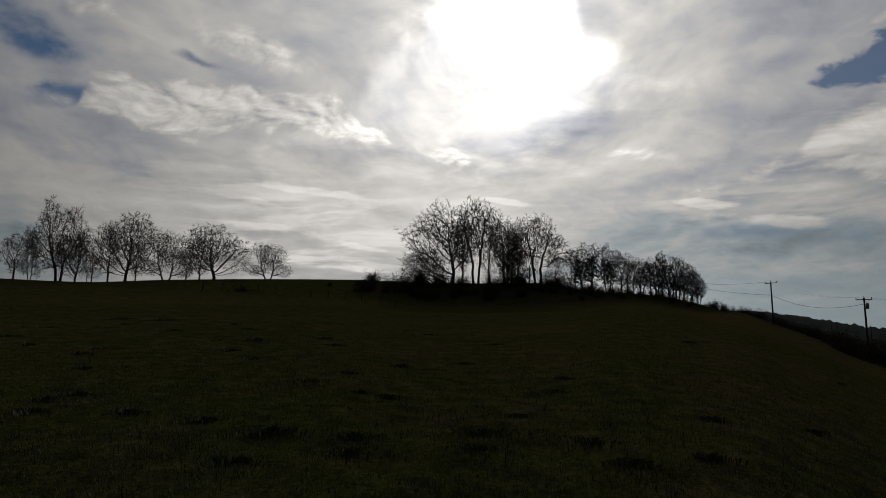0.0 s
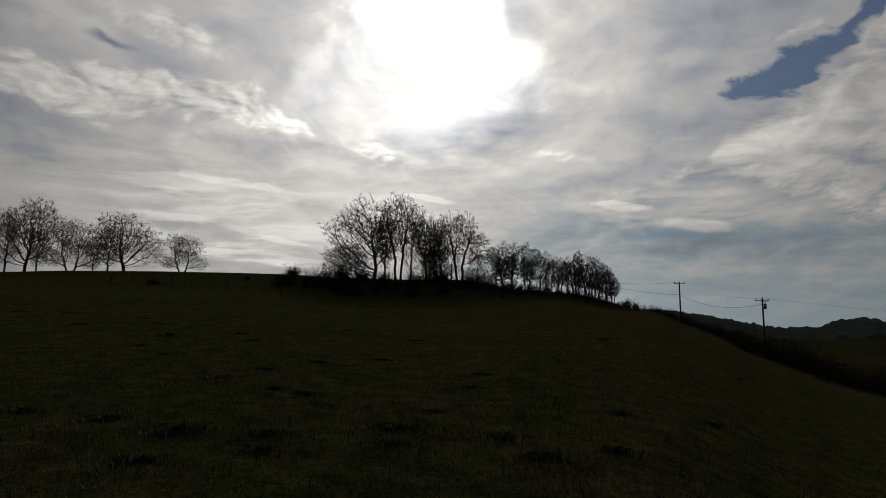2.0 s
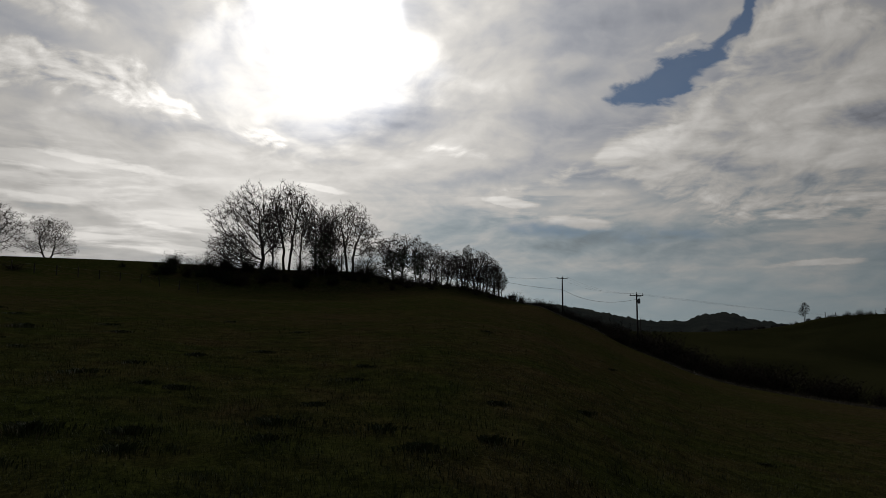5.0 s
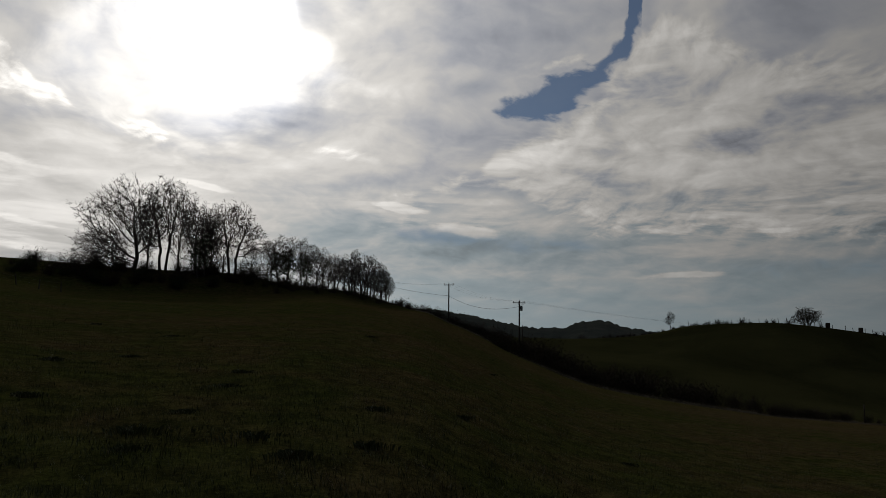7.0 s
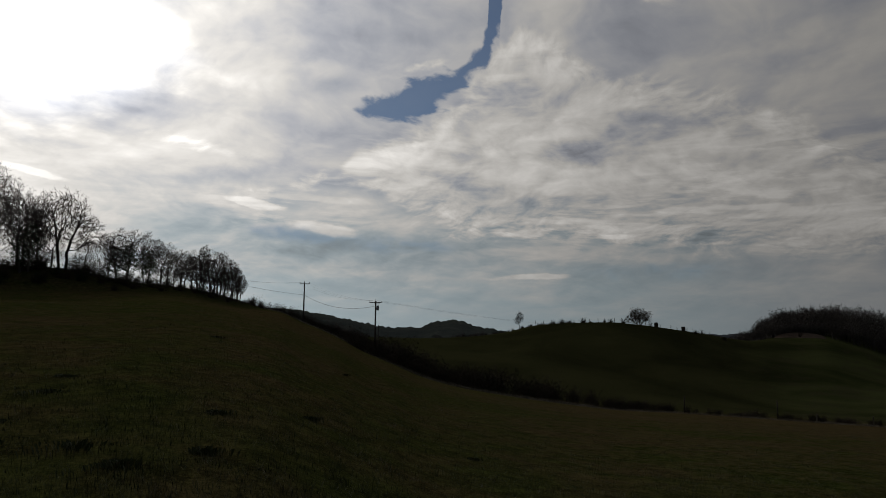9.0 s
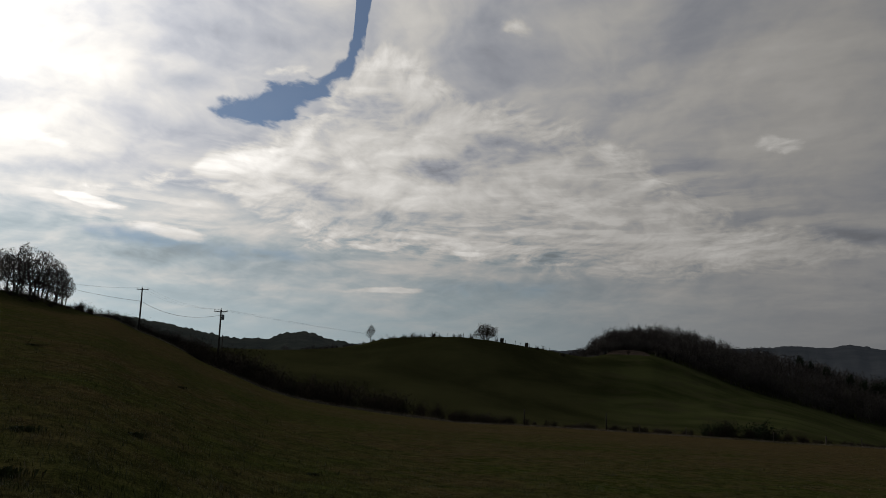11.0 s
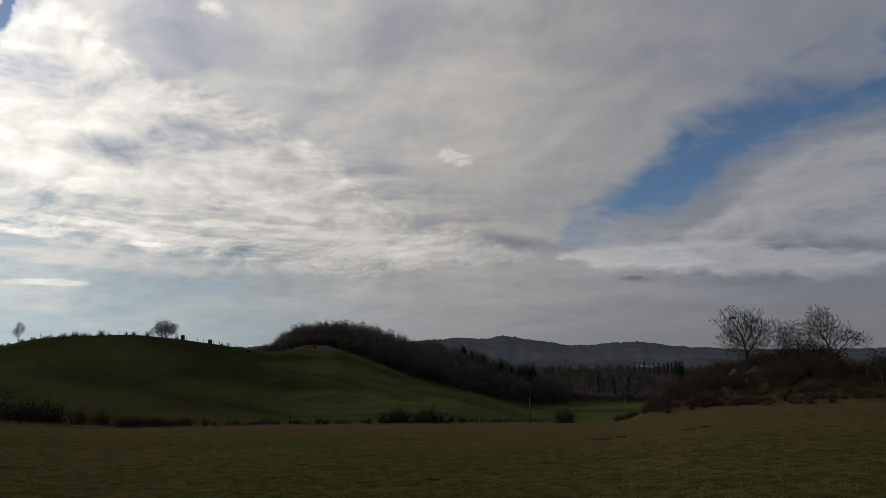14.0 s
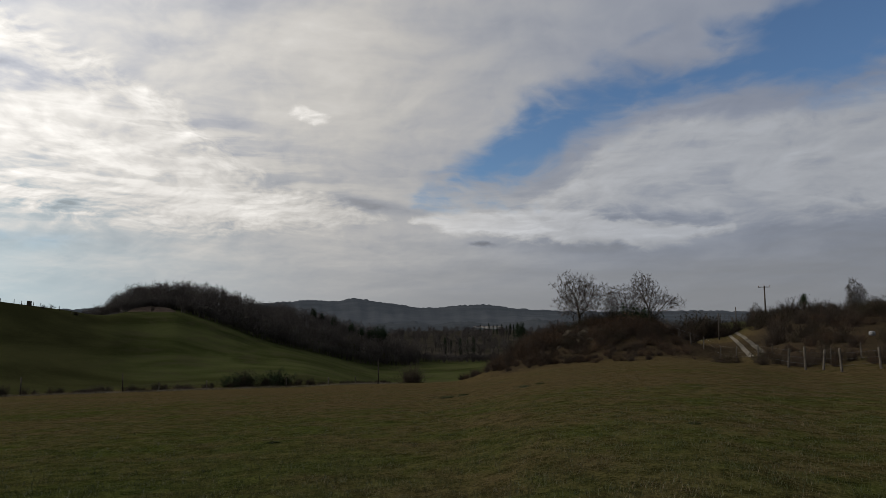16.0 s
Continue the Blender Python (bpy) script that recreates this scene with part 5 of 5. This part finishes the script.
# ---- knoll, track and bank ----
OAK_PALE = [bare_tree(71, [(0, 0, 6.4, 4.2, 3.8, 3.5), (-2.8, 0, 4.6, 1.9, 2.0, 1.6), (2.2, 0, 5.0, 1.8, 2.0, 2.0)], 2.4, points=2600, tip=0.014),
            bare_tree(75, [(0.2, 0, 6.4, 2.8, 2.6, 3.6), (-1.0, 0, 5.0, 2.0, 2.0, 2.2)], 2.2, ((0, 0, 0.06),), points=1300, tip=0.014),
            bare_tree(73, [(-1.6, 0, 7.0, 2.4, 2.6, 3.0), (1.2, 0, 5.2, 2.2, 2.4, 2.0), (3.6, 0, 4.8, 1.8, 1.6, 1.2), (-2.2, 0, 4.4, 1.4, 1.4, 1.2)], 2.6, ((0, 0, -0.12),), points=2000, tip=0.014)]
for k in OAK_PALE:
    tagged(k, "leafless oak on the rocky knoll", "tree")
for k, a, r, h, turn, wide, lean in [(0, 99.9, 76, 6.7, 0, 0.97, 0), (1, 102.4, 78, 4.5, 40, 0.88, 0), (1, 103.4, 77, 4.7, 180, 1.32, 0), (2, 105.7, 75, 6.3, 0, 1.04, 0)]:
    tagged(plant(OAK_PALE[k], a, r, h, turn, wide, lean), group="oaks on the knoll")


def boulder(head, dist, size, seed, sink=0.3):
    rng = np.random.default_rng(seed)
    bm = bmesh.new()
    bmesh.ops.create_icosphere(bm, subdivisions=2, radius=1.0)
    for v in bm.verts:
        k = 1 + 0.28 * noise.noise(v.co * 1.7 + Vector((seed, 0, 0))) + 0.12 * noise.noise(v.co * 4.3 + Vector((0, seed, 0)))
        v.co = v.co * k
        v.co.z = round(v.co.z * 2.5) / 2.5 * 0.6 + v.co.z * 0.4
    ob = new("boulder", bm_mesh("boulder", bm, ROCK))
    ob.matrix_world = Matrix.LocRotScale(spot(head, dist, size[2] * (0.5 - sink)), Euler((0, 0, rng.uniform(0, 6))), Vector(size))
    return tagged(ob, "weathered pale limestone rock on the knoll", "rock", "rocks on the knoll")


rng = np.random.default_rng(33)
for a, r, s in [(98.3, 70.5, 0.8), (98.9, 71, 1.1), (99.5, 70.5, 0.9), (100.2, 71, 1.0), (97.8, 69.5, 0.5), (100.8, 71, 0.7), (98.6, 69, 0.6), (99.9, 69, 0.7), (101.6, 71, 0.6), (100.7, 69, 0.5), (99.2, 68.4, 0.5), (98.2, 68.6, 0.4), (97.4, 70.5, 0.6), (100.4, 72, 1.0), (99.3, 72, 1.2)]:
    boulder(a, r + 0.8, (s * 0.8, s * 0.7, s * 0.5), int(a * 10), 0.62)
hedge([3, 3, 4], [(91.4, 77, 0.8), (93, 74, 1.1), (95, 72, 1.5), (96.6, 72, 1.9), (97.8, 72, 2.0)], 0.5, "brambles on the knoll", 41, 2.4)
hedge([3, 4], [(92.5, 72, 1.0), (96, 66, 1.3), (99, 64, 0.9), (103, 62, 0.8), (106, 61, 0.5)], 0.7, "brambles on the knoll", 42, 1.2)
hedge([3, 0, 4], [(97.5, 74, 1.9), (99, 75, 2.0), (101, 76, 2.2), (103, 76, 2.1), (105.5, 75, 1.8), (107.5, 74, 1.2)], 0.55, "brambles on the knoll", 43, 2.2)
hedge([4, 0], [(98, 68, 1.0), (102, 69, 1.4), (105, 69, 1.3)], 0.7, "brambles on the knoll", 44, 2.0)
for k, (r, h) in enumerate([(64.5, 0.6), (67, 0.9), (69.5, 1.2), (72, 1.5)]):
    thicket("scrub", "russet brambles and bare brush covering the knoll", [3, 3, 4], [(94 + k * 0.4, r + 4, h * 1.2), (96.5, r + 1.5, h * 1.1), (98, r, h * 0.8), (101, r, h * 0.8), (103, r, h * 1.2), (105, r, h * 1.2), (107.5, r - 1, h * 0.7)], 0.34, 60 + k, 2.0)
thicket("scrub", "tall russet brambles at the end of the knoll", [3, 3, 4], [(91.0, 80, 0.7), (92.5, 77, 1.0), (94.5, 75, 1.3), (96.5, 74, 1.7), (98, 75, 2.0)], 0.3, 66, 3.0)
thicket("scrub", "dark evergreen brush round the oaks on the knoll", [2, 0, 4], [(99.4, 77, 1.4), (101.5, 77, 2.0), (103.5, 76, 2.2), (105.5, 75, 2.4), (107, 74, 1.4)], 0.5, 67, 2.0)
thicket("scrub", "rough brown scrub on the bank above the fence", [3, 4, 0], [(115.2, 60, 0.8), (117, 60, 1.2), (119, 62, 1.3), (122, 62, 1.4), (125, 62, 1.4)], 0.5, 58, 5.0)
thicket("scrub", "low brown scrub on the slope by the track fence", [3, 4], [(105.5, 80, 0.9), (107.5, 84, 0.7), (109.5, 88, 0.6)], 0.8, 59, 6.0)
# brush between knoll and track
thicket("brush", "dark leafless brush beside the farm track", [4, 4, 0], [(103.5, 112, 3.0), (105.5, 110, 3.6), (107.5, 108, 4.4), (109, 108, 4.2), (110.6, 112, 2.8)], 0.35, 45, 3.0)


def make_track():
    """Two pale wheel ruts climbing the bank."""
    track = tagged(new("track"), "pale stony farm track with two wheel ruts", "track", kind="structure")
    for side in (-0.48, 0.48):
        t = np.linspace(0, 1, 40)
        a, r = glide(t, [0, 0.35, 0.7, 1], [113.25, 112.65, 112.04, 111.2]), glide(t, [0, 0.35, 0.7, 1], [60, 74, 93, 122])
        x, y = r * np.sin(np.radians(a)), r * np.cos(np.radians(a))
        d = np.stack([np.gradient(x), np.gradient(y)], 1)
        d /= np.linalg.norm(d, axis=1)[:, None]
        rows = []
        for off in (-0.16, -0.05, 0.05, 0.16):
            edge = off * (1.25 + 0.35 * soft_noise(t * 40, t * 0 + off * 30, 1.0, 7)) + 0.02 * np.sin(t * 31)
            px, py = x + d[:, 1] * (side + edge), y - d[:, 0] * (side + edge)
            z = land(np.degrees(np.arctan2(px, py)), np.hypot(px, py)) + 0.05
            rows.append(np.stack([px, py, z], -1))
        v = np.array(rows)
        i = np.arange(3)[:, None] * 40 + np.arange(39)[None]
        part("wheel_rut", mesh_of("wheel_rut", v, np.stack([i, i + 40, i + 41, i + 1], -1).reshape(-1, 4), TRACK, True), track)


make_track()
# the bank behind the track: scrub, trees, pole
thicket("scrub", "dark scrub along the top of the bank", [4, 4, 4, 0], [(113.8, 112, 2.2), (115, 108, 2.4), (117, 110, 2.0), (119, 112, 2.2), (121, 113, 2.2), (124, 114, 2.4)], 0.9, 46, 3.0)
thicket("scrub", "brown scrub covering the bank", [4, 4, 0, 3], [(114.9, 84, 2.0), (116, 88, 2.4), (118, 92, 2.0), (120, 94, 2.4), (124, 94, 2.4)], 0.9, 47, 4.0)
thicket("scrub", "brown scrub low on the bank", [4, 4, 3], [(115.4, 66, 1.7), (116, 68, 1.9), (117, 68, 1.8), (118.3, 68, 1.4)], 0.9, 48, 3.0)
thicket("scrub", "dark scrub high on the bank", [4, 0, 4], [(114.0, 96, 3.0), (115.2, 98, 2.8), (118, 102, 2.0), (122, 104, 2.2)], 1.0, 49, 2.5)
thicket("scrub", "brown tangled scrub in the middle of the bank", [4, 4, 4, 3], [(115.2, 74, 1.6), (117, 78, 2.0), (120, 80, 1.8), (124, 80, 2.0)], 1.0, 50, 3.0)
thicket("scrub", "low dark scrub behind the fence", [4, 3, 0], [(113.6, 56, 0.8), (115.0, 52, 1.0), (116.5, 51, 1.1), (119, 51, 1.1), (124, 50, 1.1)], 0.3, 55, 3.2)
tagged(plant(SLIM[1], 113.3, 104, 3.4, 30, 0.9), "bushy leafless tree on the track bank")
tagged(plant(SLIM[0], 113.0, 108, 2.8, 130, 0.9), "bushy leafless tree on the track bank")
tagged(plant(SLIM[1], 119.8, 112, 5.0, 30, 0.95), "round-headed leafless tree on the track bank")
tagged(plant(SLIM[0], 122.3, 112, 3.6, 30, 0.9), "bushy leafless tree on the track bank")
tagged(stand(DOME, 116.7, 118, 3.4, 0.75), "dense dark evergreen on the track bank")
for a, r, h in [(115.3, 112, 2.0), (117.6, 114, 1.7), (118.4, 112, 1.8), (116.0, 112, 1.8)]:
    tagged(plant(SLIM[1], a, r, h, a * 7, 1.4), "bushy leafless tree on the track bank")
p, _ = power_pole(114.0, 140, EYE + 140 * ANG(radians(1.86)), 105)
tagged(p, "slim grey power pole with a crossarm behind the bank", "power pole", "power poles")


def slim_pole(head, dist, tall, label):
    bm = bmesh.new()
    cylinder(bm, (0, 0, -0.3), (0, 0, tall), 0.09, 0.06, 8)
    ob = new("pole", bm_mesh("pole", bm, TARRED, True))
    ob.matrix_world = Matrix.Translation(spot(head, dist))
    return tagged(ob, label, "pole")


slim_pole(110.6, 100, 3.6, "thin dark wooden pole beside the track")
slim_pole(111.9, 118, 3.6, "thin dark wooden pole beside the track")
slim_pole(83.1, 99, 3.7, "thin dark wooden pole at the field's edge")
slim_pole(56.9, 97, 2.2, "thin dark stake in the field hedge")
slim_pole(63.45, 101, 2.4, "thin dark stake in the field hedge")
# field fence near the track
row = [(106.3, 74), (107.6, 72), (108.5, 71), (109.4, 70), (110.6, 66), (111.7, 60), (113.2, 54), (115.2, 47.5), (116.3, 46.5), (117.45, 46.5), (118.6, 45.5), (121.0, 47), (123, 46)]
for i, (a, r) in enumerate(row):
    post(a, r, (1.15 if i < 7 else 1.28) + rng.uniform(-0.12, 0.12), 0.11 if i < 7 else 0.13, rng.normal(0, 4), rng.uniform(0, 360), group="posts of the track fence")
strands(row, (0.35, 0.7, 1.05))
for a, r in [(118.0, 50), (114.2, 55), (119.9, 52)]:
    post(a, r, 1.0, 0.08, rng.normal(0, 6), 0, group="posts of the track fence")
# pale drums left on the bank
for a, r, s in [(120.8, 66, 0.2), (118.9, 66, 0.14)]:
    bm = bmesh.new()
    cylinder(bm, (0, 0, 0), (0, 0, s * 1.6), s * 0.9, s, 16)
    cylinder(bm, (0, 0, s * 1.6), (0, 0, s * 1.75), s, s * 0.6, 16)
    ob = new("barrel", bm_mesh("barrel", bm, STEEL, True))
    ob.matrix_world = Matrix.Translation(spot(a, r, 0.25)) @ pose(0, 0, 0, 0, 90, 20)
    tagged(ob, "pale metal drum lying on the scrubby bank", "drum", "drums on the bank")

# ---- the field's lower edge ----
thicket("hedge_scrub", "dark low scrub along the foot of the field", [0, 1, 4], [(50, 91, 1.2), (53, 94, 1.4), (55, 96, 1.5), (57, 98, 1.2), (59, 99, 0.9), (62, 102, 0.9), (65, 103, 0.8), (68, 105, 0.9), (71, 108, 1.0), (75, 109, 1.0), (79, 110, 0.8), (84, 105, 0.7)], 1.3, 51, 1.0)
hedge([0, 1, 4], [(52.5, 94, 1.5), (54, 95, 1.8), (56, 97, 1.6)], 1.6, "bushes at the field's edge", 56, 0.8)
hedge([1, 4], [(61, 101, 1.1), (64, 103, 1.2), (69, 106, 1.3)], 3.1, "bushes at the field's edge", 52, 0.8)
hedge([0, 1, 2], [(71.2, 109, 1.8), (71.9, 109, 3.0), (72.6, 109, 2.6), (73.3, 110, 1.2), (74.4, 110, 2.4), (75, 110, 3.0), (75.6, 111, 1.5), (77.4, 111, 1.3), (78, 111, 0.7)], 0.95, "bushes at the field's edge", 53, 0.8)
hedge([4, 1], [(80.5, 110, 0.7), (82, 108, 0.8), (84, 104, 0.9)], 1.2, "bushes at the field's edge", 54, 0.8)
tagged(copy_thing(BUSHES[4], Matrix.LocRotScale(spot(85.7, 100), None, Vector((4.0, 4.0, 3.6)))), "round bare shrub at the field's edge")
tagged(copy_thing(BUSHES[1], Matrix.LocRotScale(spot(86.1, 101), None, Vector((3.0, 3.0, 2.6)))), "round bare shrub at the field's edge")
for a, r, h, lean in [(79.0, 109, 1.1, 10), (81.2, 108, 1.2, -8), (75.6, 107, 1.3, 3), (66.0, 101, 1.1, 3), (69.5, 104, 1.2, -4)]:
    post(a, r, h, 0.22 if a == 79.0 else 0.13, lean, 0, group="posts at the field's edge")


# ---- grass ----
def grass(name, count, near, far, heads, tall, seed, mat, blades=5, label=""):
    """Tufts of bent blades, thicker set close to the eye, as one mesh."""
    rng = np.random.default_rng(seed)
    a = rng.uniform(*heads, count)
    r = near * (far / near) ** rng.uniform(0, 1, count)
    x, y = r * np.sin(np.radians(a)), r * np.cos(np.radians(a))
    keep = soft_noise(x, y, 2.3, seed + 1) + soft_noise(x, y, 0.7, seed + 2) * 0.7 + rng.normal(0, 0.5, count) > -0.35
    a, r, x, y = a[keep], r[keep], x[keep], y[keep]
    z = land(a, r)
    h = tall * rng.uniform(0.5, 1.3, len(a)) * (1 + 0.8 * np.clip(soft_noise(x, y, 1.9, seed + 3), 0, 1))
    n = len(a) * blades
    x, y, z, h, r = (np.repeat(q, blades) for q in (x, y, z, h, r))
    grown = 1 + r / 40
    x, y = x + rng.normal(0, 0.045, n) * grown, y + rng.normal(0, 0.045, n) * grown
    t, bend = rng.uniform(0, 6.283, n), h * rng.uniform(0.2, 0.95, n)
    w = 0.0030 * grown * rng.uniform(0.7, 1.5, n)
    h = h * rng.uniform(0.6, 1.1, n)
    c, s = np.cos(t), np.sin(t)
    v = np.stack([np.stack([x - s * w, y + c * w, z - 0.02], 1), np.stack([x + s * w, y - c * w, z - 0.02], 1),
                  np.stack([x + c * bend, y + s * bend, z + h], 1)], 1).reshape(-1, 3)
    f = np.arange(3 * n).reshape(n, 3)
    return tagged(new(name, mesh_of(name, v, f, mat)), label, "grass", kind="stuff")


def blade_matter(name, a, b, dry):
    m, g, s = material(name, 0.6)
    isle = g.node("ShaderNodeNewGeometry").outputs["Random Per Island"]
    p = g.node("ShaderNodeTexCoord").outputs["Object"]
    x, y, z = g.split(p)
    worn = g.math("ADD", g.math("MULTIPLY", g.noise(p, 0.55, 5.0, 0.6, 0.4), 0.55), g.math("MULTIPLY", g.noise(p, 0.045, 4.0, 0.55), 0.5))
    worn = g.step(g.math("MULTIPLY_ADD", g.step(x, -10.0, 60.0), 0.09, worn), 0.38, 0.76)
    f = g.step(g.math("MULTIPLY_ADD", worn, 0.6, g.math("MULTIPLY", isle, 0.6)), 0.55, 0.85)
    g.plug(s.inputs["Base Color"], g.mix(f, g.mix(isle, a, b), dry))
    s.inputs["Specular IOR Level"].default_value = 0.25
    return m


BLADE = blade_matter("grass_blade", (0.018, 0.026, 0.005), (0.046, 0.058, 0.014), (0.080, 0.060, 0.029))
grass("field_grass", 100000, 3.8, 60, (-40, 128), 0.045, 71, BLADE, 4, "short green and straw-coloured winter grass")
grass("long_grass", 5000, 6, 100, (-40, 128), 0.07, 72, BLADE, 6, "longer dry grass tufts scattered over the field")


def tussock(head, dist, wide, tall, seed, blades=260):
    """A clump of coarse old grass, darker than the field round it."""
    rng = np.random.default_rng(seed)
    base = np.array(spot(head, dist))
    a, q = rng.uniform(0, 6.283, blades), np.clip(np.abs(rng.normal(0, 0.55, blades)), 0, 1.6)
    x, y = np.cos(a) * q * wide * 0.62, np.sin(a) * q * wide * 0.55
    lump = 1 + 0.6 * np.sin(a * 3 + seed) * np.sin(a * 2 + seed * 2)
    x, y = x * lump, y * lump
    h = tall * 0.42 * rng.uniform(0.4, 1.2, blades) * np.maximum(1.1 - 0.6 * q, 0.2)
    t = a + rng.normal(0, 0.7, blades)
    bend, w = h * rng.uniform(0.3, 1.1, blades), rng.uniform(0.0022, 0.0045, blades)
    c, s = np.cos(t), np.sin(t)
    v = np.stack([np.stack([x - s * w, y + c * w, 0 * x - 0.05], 1), np.stack([x + s * w, y - c * w, 0 * x - 0.05], 1),
                  np.stack([x + c * bend * 0.4 + s * w, y + s * bend * 0.4 - c * w, h * 0.7], 1), np.stack([x + c * bend, y + s * bend, h], 1)], 1).reshape(-1, 3)
    ob = new("grass_tussock", mesh_of("grass_tussock", v, np.arange(4 * blades).reshape(blades, 4), BLADE))
    ob.location = base
    return tagged(ob, "dark tussock of coarse grass in the field", "tussock", kind="stuff")


for i, (a, r, w, h) in enumerate([(-13.5, 7.9, 0.62, 0.16), (-4.7, 10.7, 0.36, 0.13), (-18.3, 8.7, 0.5, 0.12), (-6.8, 10.9, 0.22, 0.1), (5.9, 9.3, 0.45, 0.08), (14.2, 6.9, 0.42, 0.13), (-22.5, 30, 1.6, 0.2),
                                  (-25.5, 31, 1.2, 0.18), (89.0, 36, 1.7, 0.12), (90.4, 37, 1.0, 0.1), (95.5, 33, 1.3, 0.1), (96.6, 33.5, 0.8, 0.1), (1.5, 16, 0.5, 0.1), (9.5, 13, 0.4, 0.1), (20, 10, 0.4, 0.1), (27, 12, 0.5, 0.1),
                                  (-27, 14, 0.5, 0.12), (-9, 19, 0.6, 0.12), (40, 14, 0.4, 0.08), (108, 14, 0.3, 0.07), (75, 17, 0.4, 0.08)]):
    tussock(a, r, w, h, 200 + i, 480 if w < 1 else 800)
rng = np.random.default_rng(91)
for i in range(44):
    a, r = rng.uniform(-34, 30), 6.5 + 22 * rng.uniform(0, 1) ** 1.6
    if a < 12 or rng.uniform() < 0.4:
        tussock(a, r, rng.uniform(0.4, 1.0), rng.uniform(0.10, 0.17), 300 + i, 230)


def verge(rows, blades, deep, tall, seed, label):
    """Uncut dry grass along a line of (heading, distance) marks, as one mesh."""
    rng = np.random.default_rng(seed)
    t = np.array(rows, float)
    u = rng.uniform(0, 1, blades) * (len(t) - 1)
    a, r = np.interp(u, np.arange(len(t)), t[:, 0]) + rng.normal(0, 0.15, blades), np.interp(u, np.arange(len(t)), t[:, 1]) + rng.normal(0, deep, blades)
    x, y, z = r * np.sin(np.radians(a)), r * np.cos(np.radians(a)), land(a, r)
    h = tall * rng.uniform(0.3, 1.2, blades) * (0.65 + 0.5 * np.clip(soft_noise(x, y, 3.0, seed + 1) + 0.4, 0, 1))
    c, w, bend = rng.uniform(0, 6.283, blades), rng.uniform(0.010, 0.022, blades), h * rng.uniform(0.2, 0.9, blades)
    v = np.stack([np.stack([x - np.sin(c) * w, y + np.cos(c) * w, z - 0.03], 1), np.stack([x + np.sin(c) * w, y - np.cos(c) * w, z - 0.03], 1), np.stack([x + np.cos(c) * bend, y + np.sin(c) * bend, z + h], 1)], 1).reshape(-1, 3)
    return tagged(new("verge_grass", mesh_of("verge_grass", v, np.arange(3 * blades).reshape(blades, 3), DRY)), label, "grass", kind="stuff")


DRY = blade_matter("dry_blade", (0.042, 0.036, 0.018), (0.085, 0.070, 0.040), (0.12, 0.098, 0.060))
verge([(23, 128), (27, 126), (30, 118), (33, 102), (36, 92), (40, 86), (45, 83), (50, 85)], 12000, 1.3, 0.45, 81, "dry uncut grass beside the hedge in the dip")
verge([(50, 86), (56, 93), (62, 98), (68, 101), (74, 105), (80, 106), (85, 101)], 11000, 0.9, 0.30, 82, "strip of dry grass at the foot of the field")

for k in (*OAKS, IVIED, *SLIM, *BUSHES, ROUND, CYPRESS, UMBRELLA, DOME, *OAK_PALE):
    erase(k)
